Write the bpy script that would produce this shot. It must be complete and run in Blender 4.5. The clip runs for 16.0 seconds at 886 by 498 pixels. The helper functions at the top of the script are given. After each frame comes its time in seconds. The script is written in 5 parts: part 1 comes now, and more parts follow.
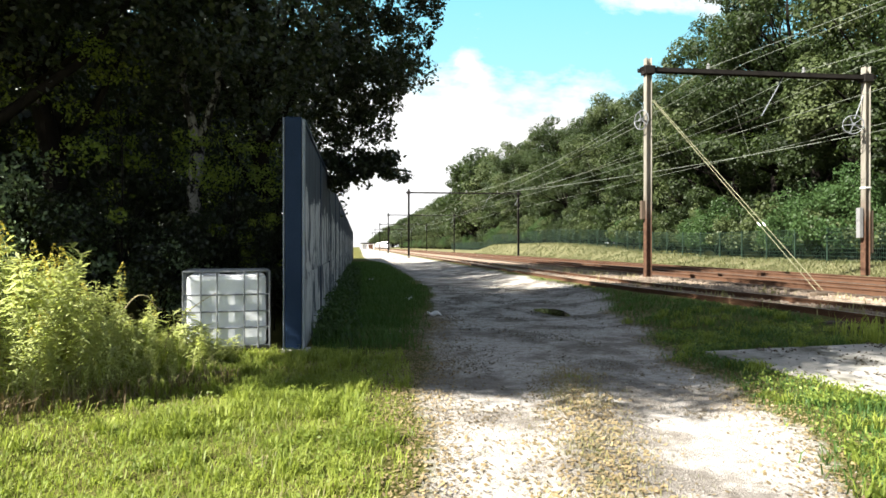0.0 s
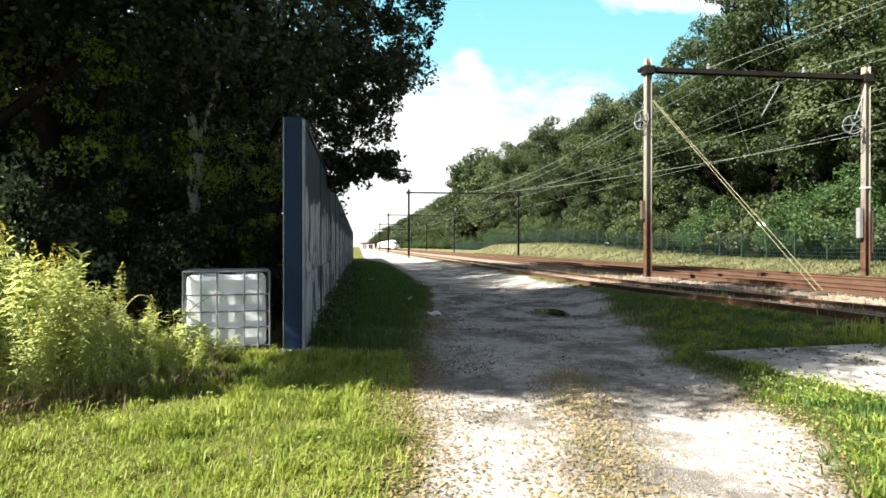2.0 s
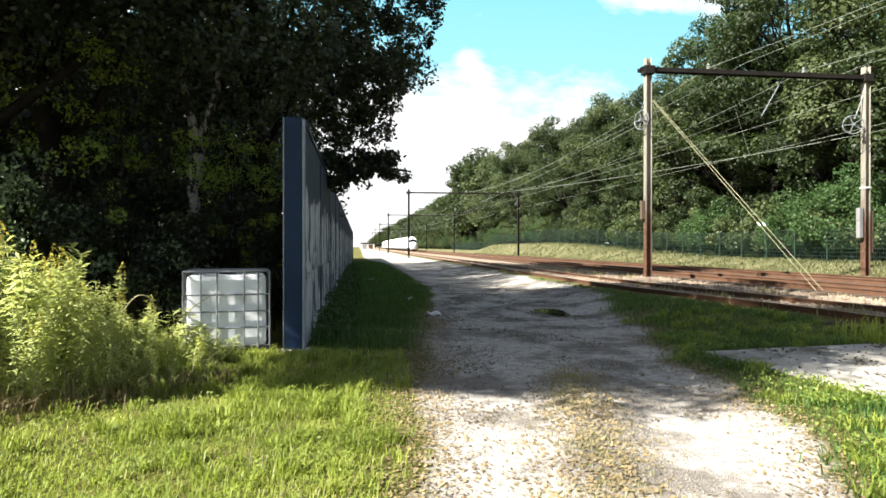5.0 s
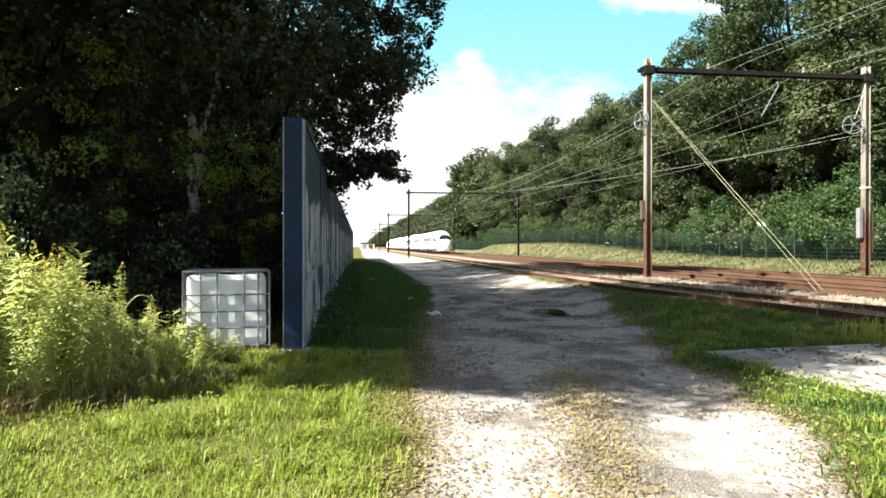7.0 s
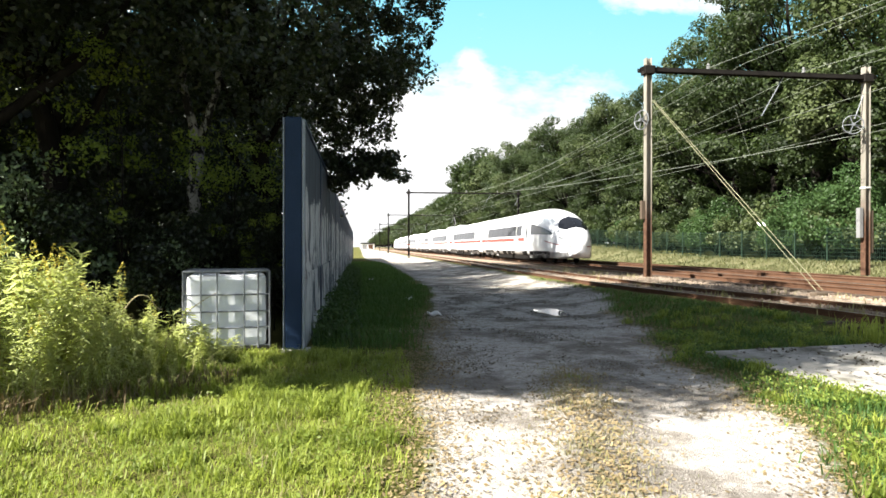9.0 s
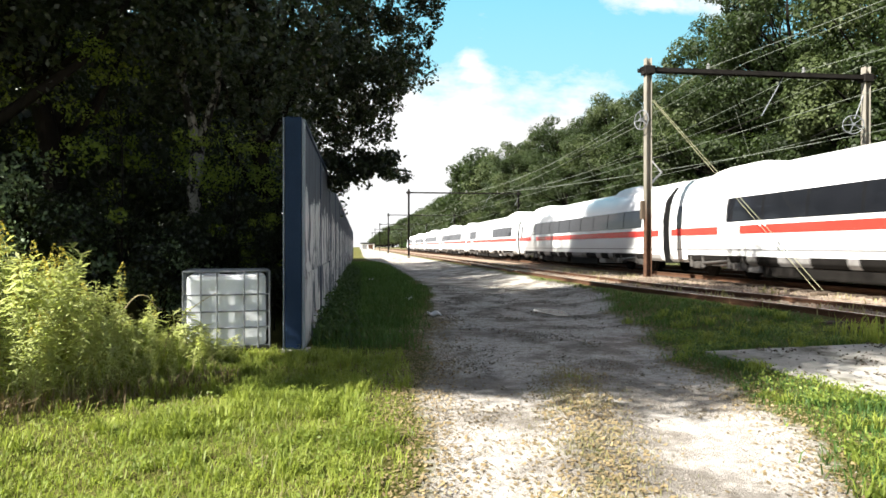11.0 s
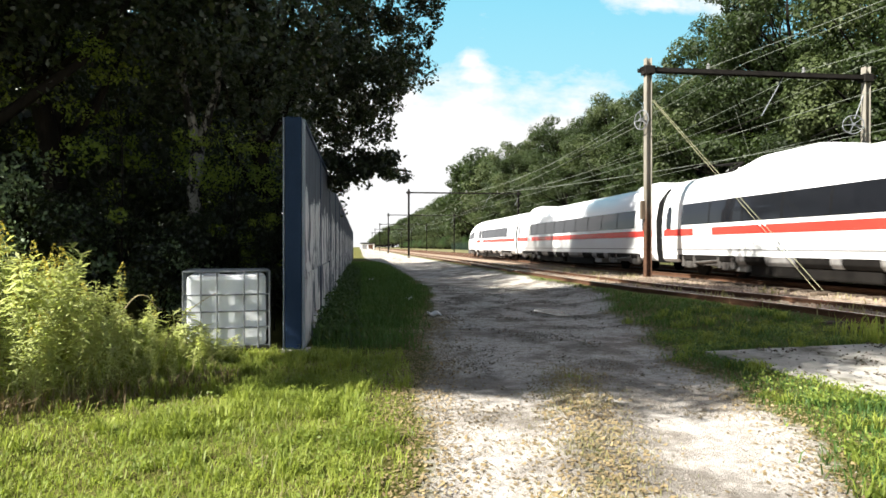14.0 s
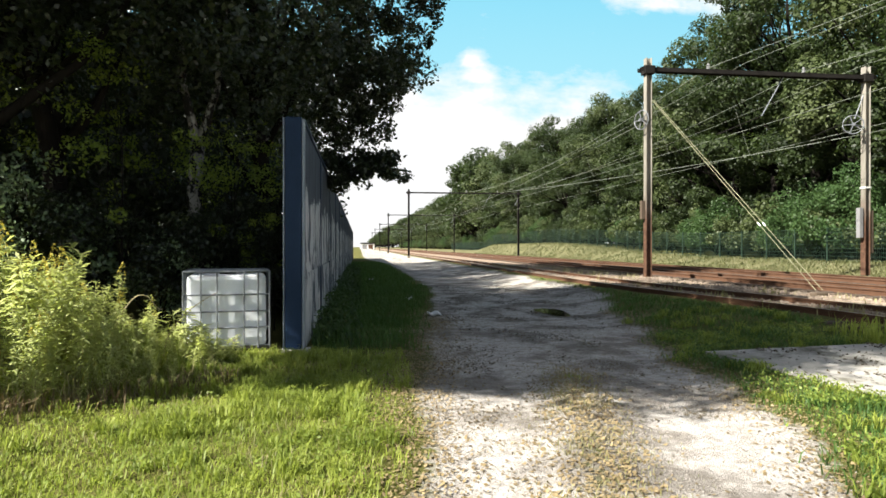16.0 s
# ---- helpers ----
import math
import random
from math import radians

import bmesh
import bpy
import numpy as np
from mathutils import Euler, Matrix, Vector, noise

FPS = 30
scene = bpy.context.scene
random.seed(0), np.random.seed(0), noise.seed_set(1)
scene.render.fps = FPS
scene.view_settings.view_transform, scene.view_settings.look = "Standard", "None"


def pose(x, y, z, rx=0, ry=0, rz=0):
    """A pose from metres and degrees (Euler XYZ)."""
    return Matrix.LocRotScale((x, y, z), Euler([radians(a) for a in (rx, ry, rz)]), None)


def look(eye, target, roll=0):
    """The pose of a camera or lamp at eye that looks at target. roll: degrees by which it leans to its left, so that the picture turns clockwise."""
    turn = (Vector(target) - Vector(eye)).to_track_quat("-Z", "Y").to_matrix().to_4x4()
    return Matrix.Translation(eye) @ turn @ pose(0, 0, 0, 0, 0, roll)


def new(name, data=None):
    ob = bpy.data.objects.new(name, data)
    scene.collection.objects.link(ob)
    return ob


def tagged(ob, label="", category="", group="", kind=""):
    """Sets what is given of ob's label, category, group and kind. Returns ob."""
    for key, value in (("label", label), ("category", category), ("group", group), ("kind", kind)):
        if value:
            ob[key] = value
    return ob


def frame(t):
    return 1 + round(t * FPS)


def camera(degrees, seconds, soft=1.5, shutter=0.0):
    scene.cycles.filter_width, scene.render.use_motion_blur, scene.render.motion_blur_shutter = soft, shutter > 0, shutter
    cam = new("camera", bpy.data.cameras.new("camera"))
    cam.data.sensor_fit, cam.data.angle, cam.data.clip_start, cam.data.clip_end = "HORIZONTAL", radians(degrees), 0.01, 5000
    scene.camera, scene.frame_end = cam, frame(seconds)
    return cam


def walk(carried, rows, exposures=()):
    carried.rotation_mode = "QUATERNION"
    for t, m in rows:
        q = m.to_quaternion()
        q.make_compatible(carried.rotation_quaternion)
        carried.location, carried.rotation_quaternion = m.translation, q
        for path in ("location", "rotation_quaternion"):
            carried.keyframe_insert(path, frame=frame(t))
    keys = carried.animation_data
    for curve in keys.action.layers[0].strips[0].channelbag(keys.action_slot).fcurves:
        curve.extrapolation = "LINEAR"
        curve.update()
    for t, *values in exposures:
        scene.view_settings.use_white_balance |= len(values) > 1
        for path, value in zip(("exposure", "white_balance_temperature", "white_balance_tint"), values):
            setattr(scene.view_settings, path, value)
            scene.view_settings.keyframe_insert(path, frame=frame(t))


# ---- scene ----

# Axes: y runs along the railway, x to its right, z up; the gravel lane lies at z = 0.
cam = camera(69.0, 16.0, soft=1.6, shutter=0.12)
CAM_POSE = pose(0, 0, 1.45, 89.8, 0, -7.4)
walk(cam, [(0.0, CAM_POSE), (16.0, CAM_POSE)], exposures=[(0.0, 1.95), (9.2, 1.97), (11.3, 1.75), (16.0, 1.68)])

# ---------------------------------------------------------------- light
SUN_ELEV, SUN_AZ = 40.0, 200.0      # azimuth counted from +x towards +y, of the place the sun stands in
world = bpy.data.worlds.new("sky")
scene.world = world
world.use_nodes = True
wn = world.node_tree
sky = wn.nodes.new("ShaderNodeTexSky")
sky.sky_type = "NISHITA"
sky.sun_disc = False
sky.sun_elevation = radians(SUN_ELEV)
sky.sun_rotation = radians(90 - SUN_AZ)
sky.air_density, sky.dust_density, sky.ozone_density = 1.0, 0.6, 1.5
wn.nodes["Background"].inputs[1].default_value = 0.05
pale = wn.nodes.new("ShaderNodeHueSaturation")          # the blue is paled by the high cloud
pale.inputs["Saturation"].default_value = 0.55
wn.links.new(sky.outputs[0], pale.inputs["Color"])
wn.links.new(pale.outputs[0], wn.nodes["Background"].inputs[0])
sun = new("sun", bpy.data.lights.new("sun", "SUN"))
sun.data.energy, sun.data.angle, sun.data.color = 5.0, radians(0.53), (1.0, 0.955, 0.87)
sd = Vector((math.cos(radians(SUN_ELEV)) * math.cos(radians(SUN_AZ)),
             math.cos(radians(SUN_ELEV)) * math.sin(radians(SUN_AZ)), math.sin(radians(SUN_ELEV))))
sun.matrix_world = look(sd * 60, (0, 0, 0))

# ---------------------------------------------------------------- materials


def nodes_of(name):
    m = bpy.data.materials.new(name)
    m.use_nodes = True
    nt = m.node_tree
    return m, nt, nt.nodes["Principled BSDF"]


def noise_node(nt, scale, detail=4.0, rough=0.6, space="Object", stretch=None):
    tc = nt.nodes.new("ShaderNodeTexCoord")
    n = nt.nodes.new("ShaderNodeTexNoise")
    n.inputs["Scale"].default_value, n.inputs["Detail"].default_value = scale, detail
    n.inputs["Roughness"].default_value = rough
    if stretch:
        mp = nt.nodes.new("ShaderNodeMapping")
        mp.inputs["Scale"].default_value = stretch
        nt.links.new(tc.outputs[space], mp.inputs["Vector"])
        nt.links.new(mp.outputs[0], n.inputs["Vector"])
    else:
        nt.links.new(tc.outputs[space], n.inputs["Vector"])
    return n.outputs["Fac"]


def ramp(nt, fac, stops):
    r = nt.nodes.new("ShaderNodeValToRGB")
    el = r.color_ramp.elements
    while len(el) < len(stops):
        el.new(0.5)
    for e, (p, c) in zip(el, stops):
        e.position, e.color = p, (*c, 1)
    nt.links.new(fac, r.inputs[0])
    return r.outputs[0]


def mix(nt, fac, a, b, kind="MIX"):
    m = nt.nodes.new("ShaderNodeMix")
    m.data_type, m.blend_type = "RGBA", kind
    if isinstance(fac, float):
        m.inputs[0].default_value = fac
    else:
        nt.links.new(fac, m.inputs[0])
    for s, v in ((m.inputs[6], a), (m.inputs[7], b)):
        if isinstance(v, tuple):
            s.default_value = (*v, 1)
        else:
            nt.links.new(v, s)
    return m.outputs[2]


def bump(nt, bsdf, fac, strength, dist):
    b = nt.nodes.new("ShaderNodeBump")
    b.inputs["Strength"].default_value, b.inputs["Distance"].default_value = strength, dist
    nt.links.new(fac, b.inputs["Height"])
    nt.links.new(b.outputs[0], bsdf.inputs["Normal"])


def surface(name, dark, light, rough=0.7, scale=8.0, fine=60.0, metal=0.0, relief=0.3, depth=0.004, stretch=None, dirt=None, spec=0.4):
    """A two-scale surface: large tone shifts, fine grain, relief, optional dirt colour."""
    m, nt, b = nodes_of(name)
    n1 = noise_node(nt, scale, stretch=stretch)
    n2 = noise_node(nt, fine, 3.0, stretch=stretch)
    c = ramp(nt, n1, [(0.3, dark), (0.7, light)])
    c = mix(nt, 0.35, c, ramp(nt, n2, [(0.3, dark), (0.7, light)]))
    if dirt:
        n3 = noise_node(nt, scale * 0.6, 6.0, 0.7)
        c = mix(nt, ramp(nt, n3, [(0.52, (0, 0, 0)), (0.68, (1, 1, 1))]), c, dirt)
    nt.links.new(c, b.inputs["Base Color"])
    b.inputs["Roughness"].default_value, b.inputs["Metallic"].default_value = rough, metal
    b.inputs["Specular IOR Level"].default_value = spec
    if relief:
        bump(nt, b, n2, relief, depth)
    return m


def leaf_material(name, dark, light, through_c, trans=0.3, gloss=0.22, rough=0.5, patchy=0.0):
    m, nt, b = nodes_of(name)
    g = nt.nodes.new("ShaderNodeNewGeometry")
    big = noise_node(nt, 0.45, 2.0)
    c = ramp(nt, g.outputs["Random Per Island"], [(0.0, dark), (1.0, light)])
    c = mix(nt, 0.5, c, ramp(nt, big, [(0.35, dark), (0.65, light)]))
    if patchy:
        c = mix(nt, ramp(nt, noise_node(nt, 2.3, 4.0, 0.65), [(0.40, (0, 0, 0)), (0.62, (patchy, patchy, patchy))]), c, dark)
    nt.links.new(c, b.inputs["Base Color"])
    b.inputs["Roughness"].default_value = rough
    b.inputs["Specular IOR Level"].default_value = gloss
    t = nt.nodes.new("ShaderNodeBsdfTranslucent")
    t.inputs[0].default_value = (*through_c, 1)
    ms = nt.nodes.new("ShaderNodeMixShader")
    ms.inputs[0].default_value = trans
    nt.links.new(b.outputs[0], ms.inputs[1])
    nt.links.new(t.outputs[0], ms.inputs[2])
    nt.links.new(ms.outputs[0], nt.nodes["Material Output"].inputs[0])
    return m


# near-black: the grove's deep shade is put into this leaf colour
M_LEAF_SHADE = leaf_material("shade-darkened oak leaves", (0.0025, 0.005, 0.002), (0.027, 0.038, 0.016), (0.11, 0.16, 0.025), 0.16, gloss=0.4, rough=0.42)
M_LEAF_FAR = leaf_material("wood edge leaves", (0.007, 0.013, 0.005), (0.038, 0.056, 0.017), (0.10, 0.16, 0.03), 0.18)
M_LEAF_FAR2 = leaf_material("pale wood edge leaves", (0.026, 0.040, 0.015), (0.088, 0.110, 0.040), (0.085, 0.13, 0.03), 0.18)
M_LEAF_BUSH = leaf_material("bush leaves", (0.028, 0.060, 0.018), (0.066, 0.115, 0.038), (0.08, 0.14, 0.035))
M_LEAF_SHRUB = leaf_material("shrub leaves", (0.08, 0.13, 0.06), (0.27, 0.34, 0.20), (0.16, 0.24, 0.08))
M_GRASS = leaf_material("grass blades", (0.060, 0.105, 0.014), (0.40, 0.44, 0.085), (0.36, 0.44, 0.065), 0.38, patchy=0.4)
# darker copy of the grass, with the shade by barrier and lane in its colour
M_GRASS_SHADE = leaf_material("shade-darkened grass blades", (0.026, 0.066, 0.014), (0.088, 0.160, 0.038), (0.14, 0.25, 0.04), 0.3)
M_BANKGRASS = leaf_material("bank grass blades", (0.065, 0.082, 0.03), (0.18, 0.175, 0.08), (0.15, 0.16, 0.05), 0.25)
M_DRYGRASS = leaf_material("dry grass blades", (0.16, 0.16, 0.06), (0.34, 0.30, 0.15), (0.3, 0.3, 0.1), 0.3)
M_WEED = leaf_material("goldenrod leaves", (0.27, 0.32, 0.08), (0.70, 0.71, 0.38), (0.58, 0.64, 0.18), 0.42, gloss=0.4)
M_FLOWER = leaf_material("goldenrod flowers", (0.34, 0.29, 0.04), (0.56, 0.47, 0.10), (0.45, 0.40, 0.06), 0.25)
M_LITTER = leaf_material("fallen leaves", (0.12, 0.088, 0.045), (0.34, 0.265, 0.14), (0.2, 0.15, 0.06), 0.06)
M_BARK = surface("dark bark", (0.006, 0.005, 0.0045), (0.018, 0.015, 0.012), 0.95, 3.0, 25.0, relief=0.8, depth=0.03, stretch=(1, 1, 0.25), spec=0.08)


def birch_material():
    """Pale peeling bark broken by black scars, denser in patches."""
    m, nt, b = nodes_of("birch bark")
    scar = ramp(nt, noise_node(nt, 6.5, 5.0, 0.65, stretch=(1.0, 1.0, 0.6)), [(0.45, (0, 0, 0)), (0.50, (1, 1, 1))])
    pale = mix(nt, noise_node(nt, 30.0, 4.0, stretch=(0.5, 0.5, 2.0)), (0.09, 0.086, 0.078), (0.28, 0.27, 0.245))
    nt.links.new(mix(nt, scar, pale, (0.010, 0.009, 0.008)), b.inputs["Base Color"])
    b.inputs["Roughness"].default_value = 0.85
    b.inputs["Specular IOR Level"].default_value = 0.1
    bump(nt, b, scar, 0.6, 0.01)
    return m


M_BIRCH = birch_material()
# brightened so that leaves in shade look like flecks of sun
M_LEAF_SUNFLECK = leaf_material("sun-bright hazel leaves", (0.05, 0.085, 0.014), (0.24, 0.30, 0.06), (0.42, 0.52, 0.08), 0.45)
M_STEEL_BLUE = surface("blue grey coated steel", (0.010, 0.021, 0.046), (0.021, 0.039, 0.076), 0.4, 1.5, 50.0, 0.0, 0.1, 0.001, spec=0.08)
M_EDGE = surface("pale steel flange", (0.13, 0.155, 0.19), (0.22, 0.25, 0.29), 0.5, 3.0, 50.0, 0.2, 0.1, 0.001)
M_RUST = surface("rusty mast steel", (0.06, 0.046, 0.034), (0.13, 0.10, 0.072), 0.8, 1.2, 22.0, 0.1, 0.4, 0.004, stretch=(1, 1, 0.3), spec=0.08)
M_BEAM = surface("dark portal beam", (0.012, 0.011, 0.010), (0.030, 0.027, 0.024), 0.8, 2.0, 30.0, 0.2, 0.3, 0.003, spec=0.08)
M_WIRE = surface("weathered copper wire", (0.14, 0.16, 0.13), (0.24, 0.26, 0.21), 0.6, 3.0, 30.0, 0.3, 0.0)
M_GUY = surface("galvanised guy rope", (0.17, 0.165, 0.10), (0.26, 0.25, 0.16), 0.6, 3.0, 30.0, 0.2, 0.0)
M_INSUL = surface("white porcelain", (0.6, 0.6, 0.58), (0.78, 0.78, 0.76), 0.25, 6.0, 40.0, 0.0, 0.0)
M_RAIL = surface("rusty rail", (0.07, 0.038, 0.025), (0.15, 0.082, 0.05), 0.7, 2.0, 40.0, 0.3, 0.3, 0.002, spec=0.08)
M_RAILTOP = surface("worn rail head", (0.22, 0.19, 0.17), (0.42, 0.38, 0.34), 0.35, 2.0, 40.0, 0.8, 0.0)
M_SLEEPER = surface("oiled timber sleeper", (0.045, 0.036, 0.029), (0.15, 0.115, 0.088), 0.9, 4.0, 40.0, 0.0, 0.6, 0.006, stretch=(0.3, 1, 1), spec=0.08)
M_CONCRETE = surface("cast concrete", (0.34, 0.32, 0.29), (0.50, 0.48, 0.44), 0.9, 1.2, 40.0, 0.0, 0.3, 0.003, dirt=(0.2, 0.19, 0.16), spec=0.08)
M_SLAB = surface("worn stained concrete", (0.22, 0.21, 0.185), (0.44, 0.42, 0.38), 0.95, 1.6, 30.0, 0.0, 0.5, 0.006, dirt=(0.10, 0.095, 0.07), spec=0.08)
M_FENCE = surface("dark green fence paint", (0.012, 0.03, 0.02), (0.03, 0.055, 0.035), 0.55, 4.0, 40.0, 0.2, 0.0)
M_WHITE = surface("white train lacquer", (0.76, 0.77, 0.78), (0.82, 0.83, 0.83), 0.22, 0.35, 5.0, 0.0, 0.0)
M_ROOF = surface("pale roof lacquer", (0.62, 0.64, 0.66), (0.72, 0.73, 0.74), 0.35, 0.5, 6.0, 0.0, 0.0)
M_RED = surface("red stripe lacquer", (0.62, 0.035, 0.025), (0.70, 0.05, 0.035), 0.25, 0.5, 6.0, 0.0, 0.0)
M_TINT = surface("tinted window glass", (0.006, 0.007, 0.009), (0.012, 0.013, 0.016), 0.06, 0.6, 8.0, 0.0, 0.0)
# colour lowered to near black for the shade underneath the cars
M_UNDER = surface("shade-dark underframe", (0.006, 0.0055, 0.005), (0.022, 0.02, 0.018), 0.85, 2.0, 25.0, 0.3, 0.3, 0.005, spec=0.08)
M_GREY = surface("grey machine paint", (0.18, 0.18, 0.18), (0.27, 0.27, 0.27), 0.5, 3.0, 30.0, 0.2, 0.2, 0.002)
M_RUBBER = surface("black rubber bellows", (0.004, 0.004, 0.004), (0.010, 0.010, 0.010), 0.9, 6.0, 40.0, 0.0, 0.2, 0.002, spec=0.08)
M_PLASTIC = surface("translucent white tank plastic", (0.68, 0.71, 0.74), (0.80, 0.82, 0.84), 0.4, 2.0, 30.0, 0.0, 0.15, 0.003, dirt=(0.60, 0.62, 0.58))
M_GALV = surface("galvanised tube", (0.13, 0.14, 0.15), (0.25, 0.265, 0.28), 0.5, 5.0, 50.0, 0.5, 0.1, 0.001)
M_PALLET = surface("black plastic pallet", (0.02, 0.02, 0.02), (0.05, 0.05, 0.05), 0.6, 5.0, 40.0)
M_DRYSTEM = surface("pale dry stalk", (0.30, 0.25, 0.14), (0.45, 0.38, 0.22), 0.8, 5.0, 40.0)
M_PAPER = surface("white litter", (0.6, 0.6, 0.58), (0.8, 0.8, 0.78), 0.6, 5.0, 40.0, 0.0, 0.2, 0.005)


def panel_material():
    """Coated barrier panel: blue-grey above, the pale paint below flaked away in vertical runs."""
    m, nt, b = nodes_of("barrier panel with flaked pale paint")
    tc = nt.nodes.new("ShaderNodeTexCoord")
    sp = nt.nodes.new("ShaderNodeSeparateXYZ")
    nt.links.new(tc.outputs["Object"], sp.inputs[0])
    info = nt.nodes.new("ShaderNodeObjectInfo")
    shift = nt.nodes.new("ShaderNodeVectorMath")
    shift.operation = "MULTIPLY_ADD"
    nt.links.new(info.outputs["Random"], shift.inputs[0])
    shift.inputs[1].default_value = (0, 37.0, 11.0)
    nt.links.new(tc.outputs["Object"], shift.inputs[2])

    def run(scale, detail, rough, stretch):
        n = nt.nodes.new("ShaderNodeTexNoise")
        n.inputs["Scale"].default_value, n.inputs["Detail"].default_value, n.inputs["Roughness"].default_value = scale, detail, rough
        mp = nt.nodes.new("ShaderNodeMapping")
        mp.inputs["Scale"].default_value = stretch
        nt.links.new(shift.outputs[0], mp.inputs["Vector"])
        nt.links.new(mp.outputs[0], n.inputs["Vector"])
        return n.outputs["Fac"]

    edge = run(1.0, 5.0, 0.7, (1, 1.3, 0.25))
    ad = nt.nodes.new("ShaderNodeMath")
    ad.operation = "MULTIPLY_ADD"
    nt.links.new(edge, ad.inputs[0])
    ad.inputs[1].default_value = -1.5
    nt.links.new(sp.outputs["Z"], ad.inputs[2])
    low = nt.nodes.new("ShaderNodeMath")
    low.operation = "LESS_THAN"
    nt.links.new(ad.outputs[0], low.inputs[0])
    low.inputs[1].default_value = 1.42
    flake = ramp(nt, run(1.0, 8.0, 0.72, (1, 1.6, 1.0)), [(0.465, (0, 0, 0)), (0.49, (1, 1, 1))])
    fac = nt.nodes.new("ShaderNodeMath")
    fac.operation = "MULTIPLY"
    nt.links.new(low.outputs[0], fac.inputs[0])
    nt.links.new(flake, fac.inputs[1])
    pale = ramp(nt, noise_node(nt, 3.0, 5.0), [(0.3, (0.34, 0.36, 0.37)), (0.7, (0.60, 0.63, 0.65))])
    steel = ramp(nt, noise_node(nt, 2.0, 4.0, stretch=(1, 3, 0.4)), [(0.3, (0.04, 0.052, 0.068)), (0.7, (0.10, 0.12, 0.145))])
    nt.links.new(mix(nt, fac.outputs[0], steel, pale), b.inputs["Base Color"])
    b.inputs["Roughness"].default_value = 0.85
    b.inputs["Specular IOR Level"].default_value = 0.08
    bump(nt, b, fac.outputs[0], 0.4, 0.003)
    return m


M_PANEL = panel_material()


def mast_material():
    """Grey mast paint that has rusted through in runs on the lower half."""
    m, nt, b = nodes_of("weathered grey mast paint rusted below")
    tc = nt.nodes.new("ShaderNodeTexCoord")
    sp = nt.nodes.new("ShaderNodeSeparateXYZ")
    nt.links.new(tc.outputs["Object"], sp.inputs[0])
    runs = noise_node(nt, 1.2, 6.0, 0.7, stretch=(2.5, 2.5, 0.35))
    ad = nt.nodes.new("ShaderNodeMath")
    ad.operation = "MULTIPLY_ADD"
    nt.links.new(runs, ad.inputs[0])
    ad.inputs[1].default_value = -5.0
    nt.links.new(sp.outputs["Z"], ad.inputs[2])
    mr = nt.nodes.new("ShaderNodeMapRange")
    mr.inputs[1].default_value, mr.inputs[2].default_value = 1.2, -0.6
    nt.links.new(ad.outputs[0], mr.inputs[0])
    paint = ramp(nt, noise_node(nt, 1.5, 5.0, stretch=(1, 1, 0.3)), [(0.3, (0.13, 0.12, 0.095)), (0.7, (0.30, 0.28, 0.24))])
    rust = ramp(nt, noise_node(nt, 6.0, 5.0), [(0.3, (0.04, 0.022, 0.015)), (0.7, (0.12, 0.066, 0.042))])
    nt.links.new(mix(nt, mr.outputs[0], paint, rust), b.inputs["Base Color"])
    b.inputs["Roughness"].default_value = 0.8
    b.inputs["Specular IOR Level"].default_value = 0.1
    bump(nt, b, runs, 0.3, 0.004)
    return m


M_GREYPAINT = mast_material()


